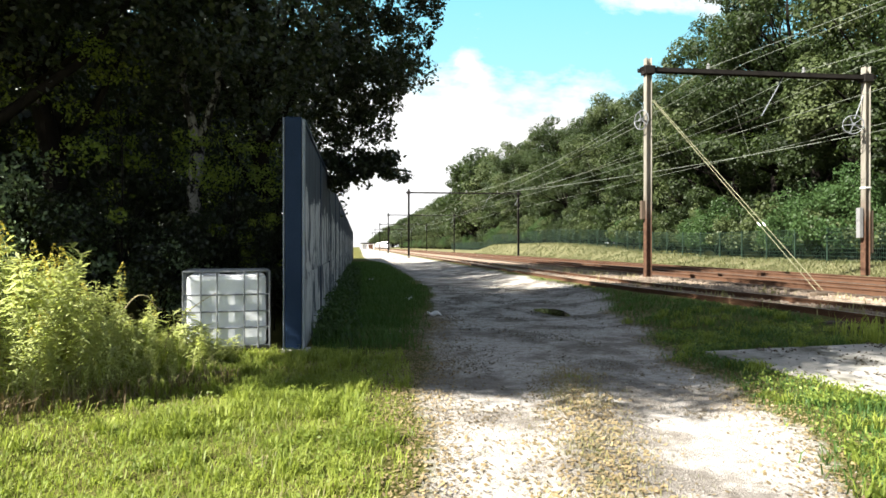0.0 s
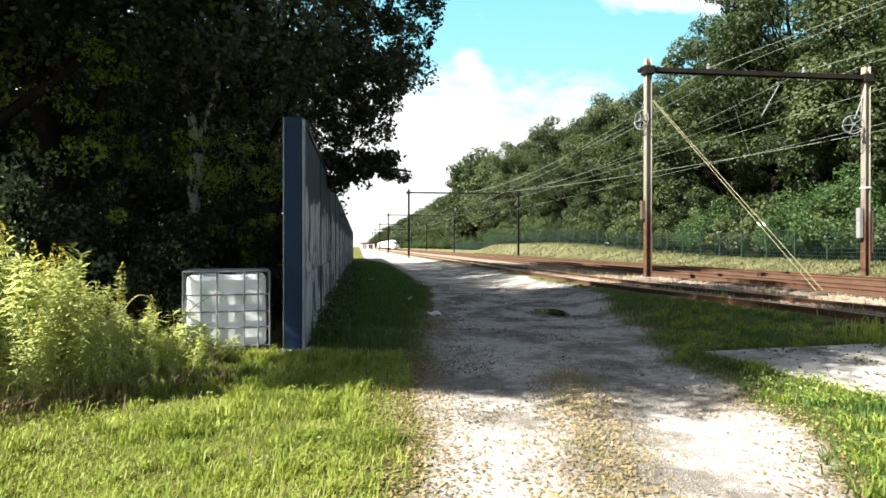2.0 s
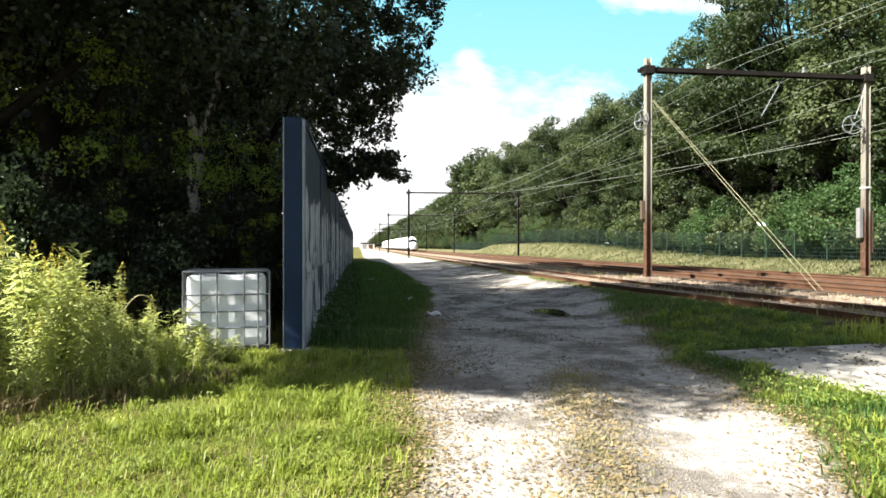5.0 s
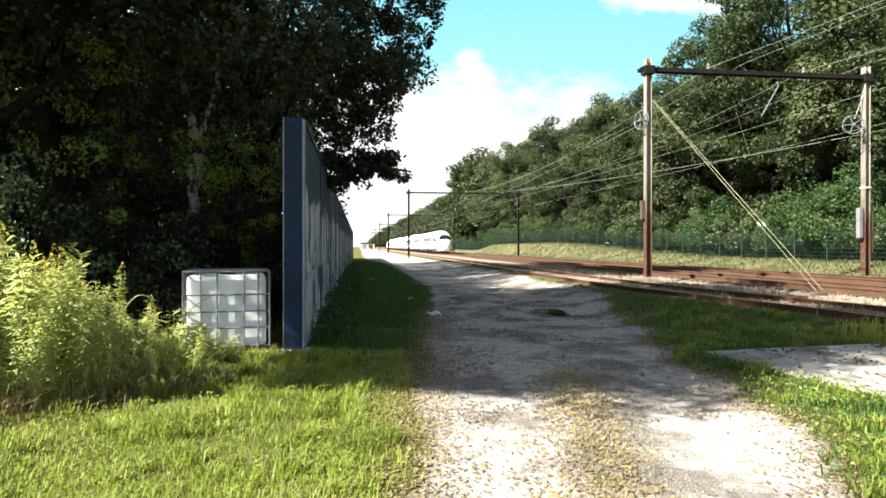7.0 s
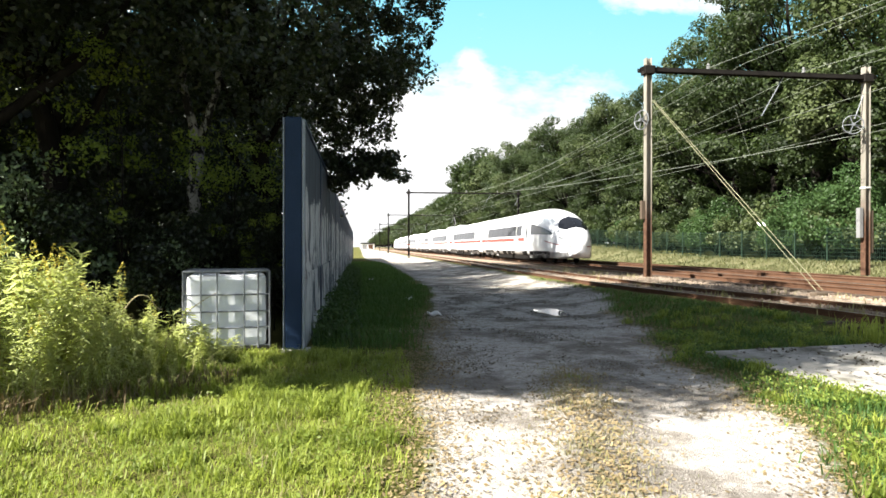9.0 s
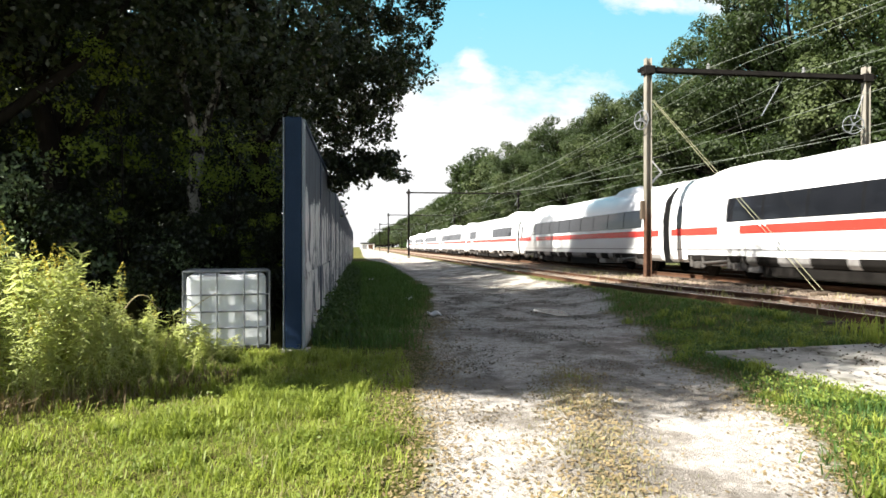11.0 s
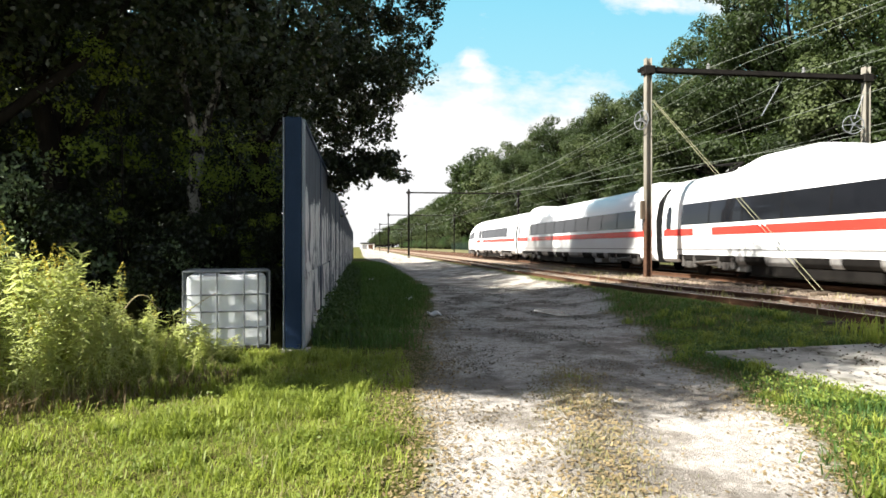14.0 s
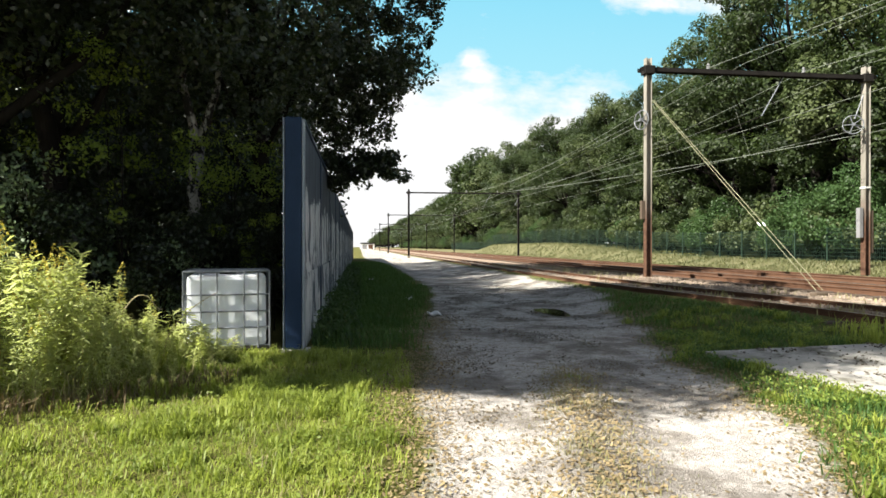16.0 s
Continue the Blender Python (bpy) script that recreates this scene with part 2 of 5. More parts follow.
def ground_material():
    """Soil under grass, gravel lane and stony track bed, blended by the ground's own cover layers."""
    m, nt, b = nodes_of("ground cover")

    def layer(name):
        a = nt.nodes.new("ShaderNodeAttribute")
        a.attribute_name = name
        return a.outputs["Fac"]

    n_big = noise_node(nt, 0.8, 5.0)
    n_mid = noise_node(nt, 7.0, 6.0, 0.7)
    n_fine = noise_node(nt, 70.0, 4.0, 0.7)
    soil = mix(nt, n_mid, (0.06, 0.065, 0.018), (0.16, 0.15, 0.05))
    gravel = ramp(nt, n_fine, [(0.30, (0.31, 0.285, 0.26)), (0.48, (0.48, 0.45, 0.41)), (0.70, (0.68, 0.65, 0.605))])
    gravel = mix(nt, ramp(nt, n_mid, [(0.42, (0, 0, 0)), (0.62, (1, 1, 1))]), gravel, mix(nt, 0.5, gravel, (0.14, 0.115, 0.085)))
    gravel = mix(nt, ramp(nt, n_big, [(0.47, (0, 0, 0)), (0.57, (1, 1, 1))]), gravel, mix(nt, 0.62, gravel, (0.085, 0.07, 0.052)))
    vor = nt.nodes.new("ShaderNodeTexVoronoi")
    vor.inputs["Scale"].default_value = 16.0
    tc = nt.nodes.new("ShaderNodeTexCoord")
    nt.links.new(tc.outputs["Object"], vor.inputs["Vector"])
    stone = mix(nt, 0.6, ramp(nt, vor.outputs["Color"], [(0.1, (0.16, 0.12, 0.09)), (0.9, (0.46, 0.37, 0.29))]),
                mix(nt, n_mid, (0.16, 0.11, 0.075), (0.38, 0.29, 0.21)))
    dry = mix(nt, n_mid, (0.08, 0.085, 0.04), (0.18, 0.165, 0.09))

    def cover(name, spread):
        s = nt.nodes.new("ShaderNodeMath")
        s.operation = "MULTIPLY_ADD"
        nt.links.new(n_mid, s.inputs[0])
        s.inputs[1].default_value = spread
        nt.links.new(layer(name), s.inputs[2])
        r = nt.nodes.new("ShaderNodeMapRange")
        r.inputs[1].default_value, r.inputs[2].default_value = 0.5 + spread * 0.5 - 0.12, 0.5 + spread * 0.5 + 0.12
        nt.links.new(s.outputs[0], r.inputs[0])
        return r.outputs[0]

    c = mix(nt, cover("dry_cover", 0.6), soil, dry)
    c = mix(nt, cover("lane_cover", 1.2), c, gravel)
    c = mix(nt, cover("stone_cover", 0.5), c, stone)
    nt.links.new(c, b.inputs["Base Color"])
    b.inputs["Roughness"].default_value = 0.95
    b.inputs["Specular IOR Level"].default_value = 0.05
    ad = nt.nodes.new("ShaderNodeMath")
    ad.operation = "ADD"
    nt.links.new(n_fine, ad.inputs[0])
    nt.links.new(n_mid, ad.inputs[1])
    bump(nt, b, ad.outputs[0], 0.7, 0.03)
    return m


M_GROUND = ground_material()

# ---------------------------------------------------------------- mesh helpers


def mesh_from(name, verts, faces, smooth=False):
    me = bpy.data.meshes.new(name)
    me.from_pydata([tuple(v) for v in verts], [], faces)
    if smooth:
        me.polygons.foreach_set("use_smooth", [True] * len(me.polygons))
    me.update()
    return me


def link(name, me, material, parent=None, label="", at=None):
    if material is not None and not me.materials:
        me.materials.append(material)
    ob = new(name, me)
    if parent is not None:
        ob.parent = parent
    if at is not None:
        ob.matrix_basis = at
    if label:
        tagged(ob, label)
    return ob


def part(name, bm, material, parent, label="", smooth=False):
    me = bpy.data.meshes.new(name)
    bm.to_mesh(me)
    bm.free()
    if smooth:
        me.polygons.foreach_set("use_smooth", [True] * len(me.polygons))
    return link(name, me, material, parent, label)


def thing(name, at, label, category, group="", kind=""):
    ob = new(name)
    ob.empty_display_size = 0.2
    ob.matrix_basis = at
    return tagged(ob, label, category, group, kind)


def box(bm, x0, x1, y0, y1, z0, z1, bevel=0.0):
    r = bmesh.ops.create_cube(bm, size=1.0)
    vs = r["verts"]
    for v in vs:
        v.co = Vector(((x0 + x1) / 2 + v.co.x * (x1 - x0), (y0 + y1) / 2 + v.co.y * (y1 - y0), (z0 + z1) / 2 + v.co.z * (z1 - z0)))
    if bevel:
        es = list({e for v in vs for e in v.link_edges})
        bmesh.ops.bevel(bm, geom=es, offset=bevel, segments=2, affect="EDGES", profile=0.6)
    return bm


def boxed(*a, **k):
    return box(bmesh.new(), *a, **k)


def rod(bm, a, b, r0, r1=None, seg=8, caps=True):
    a, b = Vector(a), Vector(b)
    d = b - a
    m = Matrix.Translation((a + b) / 2) @ d.to_track_quat("Z", "Y").to_matrix().to_4x4()
    bmesh.ops.create_cone(bm, cap_ends=caps, segments=seg, radius1=r0, radius2=r0 if r1 is None else r1, depth=d.length, matrix=m)
    return bm


def tube_path(points, radii, seg=8):
    """Verts and faces of a tube along points, with a radius for each."""
    vs, fs = [], []
    pts = [Vector(p) for p in points]
    for i, p in enumerate(pts):
        d = (pts[min(i + 1, len(pts) - 1)] - pts[max(i - 1, 0)]).normalized()
        u = d.cross(Vector((0.3, 0.9, 0.2))).normalized()
        w = d.cross(u)
        for k in range(seg):
            a = 2 * math.pi * k / seg
            vs.append(p + (u * math.cos(a) + w * math.sin(a)) * radii[i])
    for i in range(len(pts) - 1):
        for k in range(seg):
            a, b = i * seg + k, i * seg + (k + 1) % seg
            fs.append((a, b, b + seg, a + seg))
    fs.append(tuple(range(seg))[::-1])
    fs.append(tuple(range((len(pts) - 1) * seg, len(pts) * seg)))
    return vs, fs


def joined(chunks):
    vs, fs = [], []
    for v, f in chunks:
        o = len(vs)
        vs.extend(v)
        fs.extend(tuple(i + o for i in q) for q in f)
    return vs, fs


def leaf_mesh(name, centers, size, rng, up=0.3, ratio=0.55, outward=None):
    """Rhombic leaves, one at each centre, turned at random."""
    n = len(centers)
    nor = rng.normal(size=(n, 3))
    nor[:, 2] += up
    if outward is not None:
        nor += outward
    nor /= np.linalg.norm(nor, axis=1)[:, None] + 1e-9
    ax = np.cross(nor, rng.normal(size=(n, 3)))
    ax /= np.linalg.norm(ax, axis=1)[:, None] + 1e-9
    bx = np.cross(nor, ax)
    s = (size * rng.uniform(0.6, 1.3, n))[:, None]
    v = np.empty((n, 4, 3), dtype=np.float32)
    v[:, 0] = centers - ax * s * 0.5
    v[:, 1] = centers + bx * s * 0.5 * ratio - nor * s * 0.06
    v[:, 2] = centers + ax * s * 0.5
    v[:, 3] = centers - bx * s * 0.5 * ratio - nor * s * 0.06
    return quads(name, v)


def quads(name, v):
    n = len(v)
    me = bpy.data.meshes.new(name)
    me.vertices.add(n * 4)
    me.vertices.foreach_set("co", np.ascontiguousarray(v, dtype=np.float32).ravel())
    me.loops.add(n * 4)
    me.loops.foreach_set("vertex_index", np.arange(n * 4, dtype=np.int32))
    me.polygons.add(n)
    me.polygons.foreach_set("loop_start", np.arange(0, n * 4, 4, dtype=np.int32))
    me.update(calc_edges=True)
    return me


def smooth_step(a, b, x):
    t = np.clip((x - a) / (b - a), 0, 1)
    return t * t * (3 - 2 * t)


# ---------------------------------------------------------------- the ground
TRACK1, TRACK2, RAIL_Z = 13.95, 17.95, 0.35


def siding_x(y):
    """Left rail of the overgrown siding."""
    return 7.45 + 0.95 * smooth_step(20.0, 8.5, np.asarray(y, dtype=float))


def ground_z(x, y):
    x, y = np.asarray(x, dtype=float), np.asarray(y, dtype=float)
    z = (0.205 * smooth_step(4.8, 7.2, x) - 0.075 * smooth_step(10.6, 11.8, x)) * smooth_step(11.4, 14.4, y + x * 0.4)
    bank = smooth_step(21.0, 24.0, x) * (0.55 + 1.2 * smooth_step(38, 80, y) * (1 - smooth_step(112, 125, y)))
    z = z + bank
    z = z + 0.035 * mid_strip(x, y) - 0.03 * lane_cover(x, y)
    z = z - 0.05 * np.exp(-((x - 4.36) / 0.5) ** 2 - ((y - 14.2) / 1.2) ** 2)
    z = z + 0.02 * np.sin(x * 2.1 + 0.7 * np.sin(y * 0.9)) * np.sin(y * 1.3 + 0.5 * x)
    z = z + 0.25 * smooth_step(-1.6, -4.5, x) * smooth_step(3.0, 6.0, y)
    return z


def lane_edges(y):
    """Left and right edge of the gravel lane, which drifts towards the tracks with distance."""
    return np.minimum(-0.10 + 0.12 * y, 2.5) - 1.9 * smooth_step(45, 90, y) + 0.08 * np.sin(y * 1.7), np.minimum(2.1 + 0.27 * y, 7.1) + 0.12 * np.sin(y * 1.2 + 1) + 0.10 * np.sin(y * 3.1)


def mid_strip(x, y):
    """The leaf-strewn strip between the wheel tracks."""
    return np.exp(-((x - 0.45 - 0.27 * y) / 0.34) ** 2) * (1 - smooth_step(6.2, 8.0, y))


def lane_cover(x, y):
    left, right = lane_edges(y)
    w = 0.36 + 0.012 * np.clip(y, 0, 40)
    c = smooth_step(left - w, left + w, x) * (1 - smooth_step(right - (0.7 + 0.1 * np.clip(y, 0, 10)) * w, right + 1.2 * w, x))
    return c * (1 - 0.45 * mid_strip(x, y))


def stone_cover(x, y):
    return smooth_step(8.0, 8.8, x - (siding_x(y) - 8.3)) * (1 - smooth_step(19.8, 20.8, x)) * smooth_step(6, 9, y)


def axis_steps(lo, hi, near_lo, near_hi, step, grow=1.16):
    a = list(np.arange(near_lo, near_hi, step))
    s, v = step, a[-1]
    while v < hi:
        s *= grow
        v += s
        a.append(v)
    s, v = step, a[0]
    while v > lo:
        s *= grow
        v -= s
        a.insert(0, v)
    return np.array(a)


def build_ground():
    xs = axis_steps(-1800, 1800, -6, 24, 0.16)
    ys = axis_steps(-400, 2600, 1.5, 30, 0.16)
    gx, gy = np.meshgrid(xs, ys)
    gz = ground_z(gx, gy)
    nx, ny = len(xs), len(ys)
    v = np.stack([gx, gy, gz], -1).reshape(-1, 3).astype(np.float32)
    i = np.arange(nx * ny).reshape(ny, nx)
    f = np.stack([i[:-1, :-1], i[:-1, 1:], i[1:, 1:], i[1:, :-1]], -1).reshape(-1, 4)
    me = bpy.data.meshes.new("ground")
    me.vertices.add(len(v))
    me.vertices.foreach_set("co", v.ravel())
    me.loops.add(f.size)
    me.loops.foreach_set("vertex_index", f.ravel().astype(np.int32))
    me.polygons.add(len(f))
    me.polygons.foreach_set("loop_start", np.arange(0, f.size, 4, dtype=np.int32))
    me.polygons.foreach_set("use_smooth", np.ones(len(f), dtype=bool))
    me.update(calc_edges=True)
    x, y = v[:, 0], v[:, 1]
    far_dry = smooth_step(20.2, 21.0, x) * (1 - smooth_step(25, 27, x)) * 0.8
    for key, val in (("lane_cover", lane_cover(x, y)), ("stone_cover", stone_cover(x, y)), ("dry_cover", far_dry)):
        a = me.attributes.new(key, "FLOAT", "POINT")
        a.data.foreach_set("value", val.astype(np.float32))
    tagged(link("ground", me, M_GROUND), "grass verge and pale gravel lane beside stony track bed", "ground", kind="structure")


build_ground()


# ---------------------------------------------------------------- clouds, far off
def build_clouds():
    m = bpy.data.materials.new("bright clouded sky")
    m.use_nodes = True
    nt = m.node_tree
    nt.nodes.remove(nt.nodes["Principled BSDF"])
    a = nt.nodes.new("ShaderNodeAttribute")
    a.attribute_name = "cloud_cover"
    n = noise_node(nt, 0.0042, 7.0, 0.62, stretch=(0.7, 1, 1.5))
    s = nt.nodes.new("ShaderNodeMath")
    s.operation = "MULTIPLY_ADD"
    nt.links.new(n, s.inputs[0])
    s.inputs[1].default_value = 1.1
    nt.links.new(a.outputs["Fac"], s.inputs[2])
    fac = ramp(nt, s.outputs[0], [(0.72, (0, 0, 0)), (0.98, (1, 1, 1))])
    e = nt.nodes.new("ShaderNodeEmission")
    e.inputs[0].default_value, e.inputs[1].default_value = (1.0, 1.0, 1.0, 1), 0.33
    tc = nt.nodes.new("ShaderNodeTexCoord")
    sp = nt.nodes.new("ShaderNodeSeparateXYZ")
    nt.links.new(tc.outputs["Object"], sp.inputs[0])
    mr = nt.nodes.new("ShaderNodeMapRange")
    mr.inputs[1].default_value, mr.inputs[2].default_value = 300.0, 1500.0
    nt.links.new(sp.outputs["Z"], mr.inputs[0])
    blue = ramp(nt, mr.outputs[0], [(0.0, (0.50, 0.88, 0.97)), (1.0, (0.105, 0.60, 0.88))])
    nt.links.new(mix(nt, fac, blue, (1.0, 1.0, 1.0)), e.inputs[0])
    nt.links.new(e.outputs[0], nt.nodes["Material Output"].inputs[0])
    xs, zs = np.linspace(-900, 2400, 111), np.linspace(-40, 1300, 46)
    gx, gz = np.meshgrid(xs, zs)
    bank = 0.78 * (1 - smooth_step(100, 910, gz - 0.10 * (900 - gx)))
    puff = 0.46 * np.exp(-((gx - 405) / 42) ** 2 - ((gz - 715) / 20) ** 2) + 0.42 * np.exp(-((gx - 430) / 60) ** 2 - ((gz - 655) / 17) ** 2)
    high = 0.55 * np.exp(-((gx - 1200) / 260) ** 2 - ((gz - 960) / 60) ** 2)
    cover = bank + puff + high
    i = np.arange(gx.size).reshape(gx.shape)
    f = np.stack([i[:-1, :-1], i[:-1, 1:], i[1:, 1:], i[1:, :-1]], -1).reshape(-1, 4)
    me = mesh_from("sky_backdrop", np.stack([gx.ravel(), np.zeros(gx.size), gz.ravel()], -1), f.tolist())
    at = me.attributes.new("cloud_cover", "FLOAT", "POINT")
    at.data.foreach_set("value", cover.ravel().astype(np.float32))
    return tagged(link("sky_backdrop", me, m, at=pose(0, 2400, 0)), "pale blue summer sky with bright white clouds", "sky", kind="structure")


clouds = build_clouds()


# ---------------------------------------------------------------- noise barrier
def build_barrier():
    wall = thing("noise_barrier", pose(0, 0, 0), "long blue-grey steel noise barrier with flaked pale panels", "noise barrier", kind="structure")
    y0, bay, n, top = 9.0, 4.0, 18, 3.20
    bm = bmesh.new()
    box(bm, -0.995, -0.765, y0 - 0.16, y0, -0.1, top, 0.03)
    part("end_cap", bm, M_STEEL_BLUE, wall, "dark blue steel end post")
    part("flange", boxed(-0.763, -0.728, y0 - 0.15, y0 - 0.02, 0.0, top - 0.03, bevel=0.006), M_EDGE, wall)
    part("flange", boxed(-1.018, -0.998, y0 - 0.15, y0 - 0.02, 0.0, top - 0.01, bevel=0.005), M_EDGE, wall)
    part("base_plate", boxed(-1.04, -0.66, y0 - 0.2, y0 + 0.05, -0.04, 0.07, bevel=0.01), M_CONCRETE, wall)
    bm = bmesh.new()
    box(bm, -0.98, -0.76, 0.01, bay - 0.13, -0.05, 1.06, 0.01)
    low = bpy.data.meshes.new("panel")
    bm.to_mesh(low), bm.free()
    bm = bmesh.new()
    box(bm, -0.98, -0.755, 0.01, bay - 0.13, 1.065, top - 0.06, 0.01)
    high = bpy.data.meshes.new("panel")
    bm.to_mesh(high), bm.free()
    bm = boxed(-0.985, -0.738, -0.12, 0.0, -0.1, top - 0.02, bevel=0.012)
    post = bpy.data.meshes.new("post")
    bm.to_mesh(post), bm.free()
    cap = bpy.data.meshes.new("coping")
    bm = boxed(-1.0, -0.73, 0.0, bay - 0.12, top - 0.055, top, bevel=0.008)
    bm.to_mesh(cap), bm.free()
    for i in range(n):
        y = y0 + i * bay
        rise = 0.02 * math.sin(i * 1.7)
        link("panel", low, M_PANEL, wall, at=pose(0, y, 0))
        link("panel", high, M_PANEL, wall, at=pose(0.004 * math.sin(i * 3.1), y, rise))
        link("coping", cap, M_STEEL_BLUE, wall, at=pose(0, y, rise))
        link("post", post, M_STEEL_BLUE, wall, at=pose(0, y + bay, 0))


build_barrier()


# ---------------------------------------------------------------- liquid container
def build_container():
    t = thing("ibc_container", pose(-1.79, 9.1, -0.08, 0, 0, 10), "caged white plastic liquid container, weathered, standing in weeds", "container")
    w, d, h = 1.12, 1.0, 1.19
    bm = boxed(-w / 2 + 0.04, w / 2 - 0.04, 0.04, d - 0.04, 0.16, h - 0.05, bevel=0.06)
    tank = part("tank", bm, M_PLASTIC, t, "milky white plastic tank", smooth=False)
    bm = bmesh.new()
    rod(bm, (0, d / 2, h - 0.06), (0, d / 2, h - 0.01), 0.11, seg=20)
    part("lid", bm, M_PALLET, tank, "black screw lid")
    for z0, z1 in ((0.0, 0.03), (0.11, 0.14)):
        part("deck", boxed(-w / 2, w / 2, 0, d, z0, z1, bevel=0.008), M_PALLET, t)
    for x in (-w / 2, -0.08, w / 2 - 0.16):
        part("foot", boxed(x, x + 0.16, 0.02, d - 0.02, 0.03, 0.11, bevel=0.008), M_PALLET, t)
    r = 0.011
    for z in (0.17, 0.42, 0.645, 0.875, h):
        bm = bmesh.new()
        pts = [(-w / 2, 0), (w / 2, 0), (w / 2, d), (-w / 2, d)]
        for a, b in zip(pts, pts[1:] + pts[:1]):
            rod(bm, (*a, z), (*b, z), r * (1.3 if z == h else 1))
        part("cage_ring", bm, M_GALV, t)
    for q in (0.0, 0.2, 0.385, 0.70, 0.865, 1.0):
        x = -w / 2 + w * q
        for y in (-0.012, d + 0.012):
            bm = bmesh.new()
            rod(bm, (x, y, 0.14), (x, y, h), r)
            part("cage_bar", bm, M_GALV, t)
    for i in range(1, 6):
        y = d * i / 6
        for x in (-w / 2 - 0.012, w / 2 + 0.012):
            bm = bmesh.new()
            rod(bm, (x, y, 0.14), (x, y, h), r)
            part("cage_bar", bm, M_GALV, t)
    for y in (0.3, 0.7):
        part("top_bar", boxed(-w / 2, w / 2, y - 0.02, y + 0.02, h - 0.012, h + 0.012, bevel=0.005), M_GALV, t)


build_container()


# ---------------------------------------------------------------- rails
def rail_profile():
    return [(-0.07, 0), (0.07, 0), (0.07, 0.012), (0.012, 0.03), (0.010, 0.12), (0.036, 0.13), (0.036, 0.165), (-0.036, 0.165), (-0.036, 0.13), (-0.010, 0.12), (-0.012, 0.03), (-0.07, 0.012)]


def rail_mesh(path):
    pr = rail_profile()
    vs, fs = [], []
    for p in path:
        for x, z in pr:
            vs.append((p[0] + x, p[1], p[2] + z))
    n = len(pr)
    for i in range(len(path) - 1):
        for k in range(n):
            a, b = i * n + k, i * n + (k + 1) % n
            fs.append((a, a + n, b + n, b))
    fs.append(tuple(range(n)))
    fs.append(tuple(range((len(path) - 1) * n, len(path) * n))[::-1])
    me = mesh_from("rail", vs, fs)
    me.materials.append(M_RAIL)
    me.materials.append(M_RAILTOP)
    for p in me.polygons:
        if p.center.z > path[0][2] + 0.163 and len(p.vertices) == 4:
            p.material_index = 1
    return me


def build_tracks():
    for cx, label in ((TRACK1, "rusty main line track on timber sleepers"), (TRACK2, "rusty second main line track on timber sleepers")):
        t = thing("railway_track", pose(cx, 0, 0), label, "railway track", "main line tracks", "structure")
        for dx in (-0.7535, 0.7535):
            me = rail_mesh([(dx, y, RAIL_Z - 0.165) for y in (-150, 0, 40, 120, 400, 900)])
            link("rail", me, None, t)
        sl = bpy.data.meshes.new("sleeper")
        bm = boxed(-1.3, 1.3, -0.13, 0.13, 0.04, RAIL_Z - 0.15, bevel=0.015)
        bm.to_mesh(sl), bm.free()
        for i in range(110):
            y = 6 + i * 0.62
            link("sleeper", sl, M_SLEEPER, t, at=pose(random.uniform(-.03, .03), y, 0, 0, 0, random.uniform(-1, 1)))
    t = thing("siding_track", pose(0, 0, 0), "overgrown disused siding with rusty rails", "railway track", "", "structure")
    ys = [9.0 + i * 0.8 for i in range(16)] + [23, 27, 32, 40, 60, 90, 140, 220]
    for dx in (0, 1.507):
        link("rail", rail_mesh([(float(siding_x(y)) + dx, y, RAIL_Z - 0.165 - 0.02) for y in ys]), None, t)
    sl = bpy.data.meshes.new("sleeper")
    bm = boxed(-0.55, 2.05, -0.13, 0.13, 0.08, RAIL_Z - 0.175, bevel=0.015)
    bm.to_mesh(sl), bm.free()
    for i in range(60):
        y = 9.4 + i * 0.68
        link("sleeper", sl, M_SLEEPER, t, at=pose(float(siding_x(y)) + random.uniform(-.05, .05), y, random.uniform(-.01, .005), 0, 0, random.uniform(-2, 2)))


build_tracks()


# ---------------------------------------------------------------- overhead line
def h_mast(height, wide=0.26):
    bm = bmesh.new()
    box(bm, -wide / 2, wide / 2, -0.11, -0.095, 0, height, 0.003)
    box(bm, -wide / 2, wide / 2, 0.095, 0.11, 0, height, 0.003)
    box(bm, -0.006, 0.006, -0.095, 0.095, 0, height)
    return bm


def spoked_wheel(parent, at, label):
    bm = bmesh.new()
    rim_v, rim_f = tube_path([(0.0, 0.36 * math.cos(a), 0.36 * math.sin(a)) for a in np.linspace(0, 2 * math.pi, 25)], [0.022] * 25, 6)
    w = link("tension_wheel", mesh_from("tension_wheel", rim_v, rim_f, True), M_GALV, parent, label, at=at)
    for k in range(5):
        a = 2 * math.pi * k / 5
        bm = bmesh.new()
        rod(bm, (0, 0, 0), (0, 0.35 * math.cos(a), 0.35 * math.sin(a)), 0.018, seg=6)
        part("spoke", bm, M_GALV, w)
    bm = bmesh.new()
    rod(bm, (-0.1, 0, 0), (0.1, 0, 0), 0.06, seg=12)
    part("hub", bm, M_GALV, w)
    return w


PORTALS = ((23.36, 10.9, 20.05), (80.0, 6.1, 20.05), (137.0, 6.1, 20.2), (194.0, 6.1, 20.2), (252.0, 6.1, 20.2), (310.0, 6.1, 20.2))
BEAM_Z, MAST_Z = 8.2, 8.62
WIRE_X = (TRACK1, TRACK2)


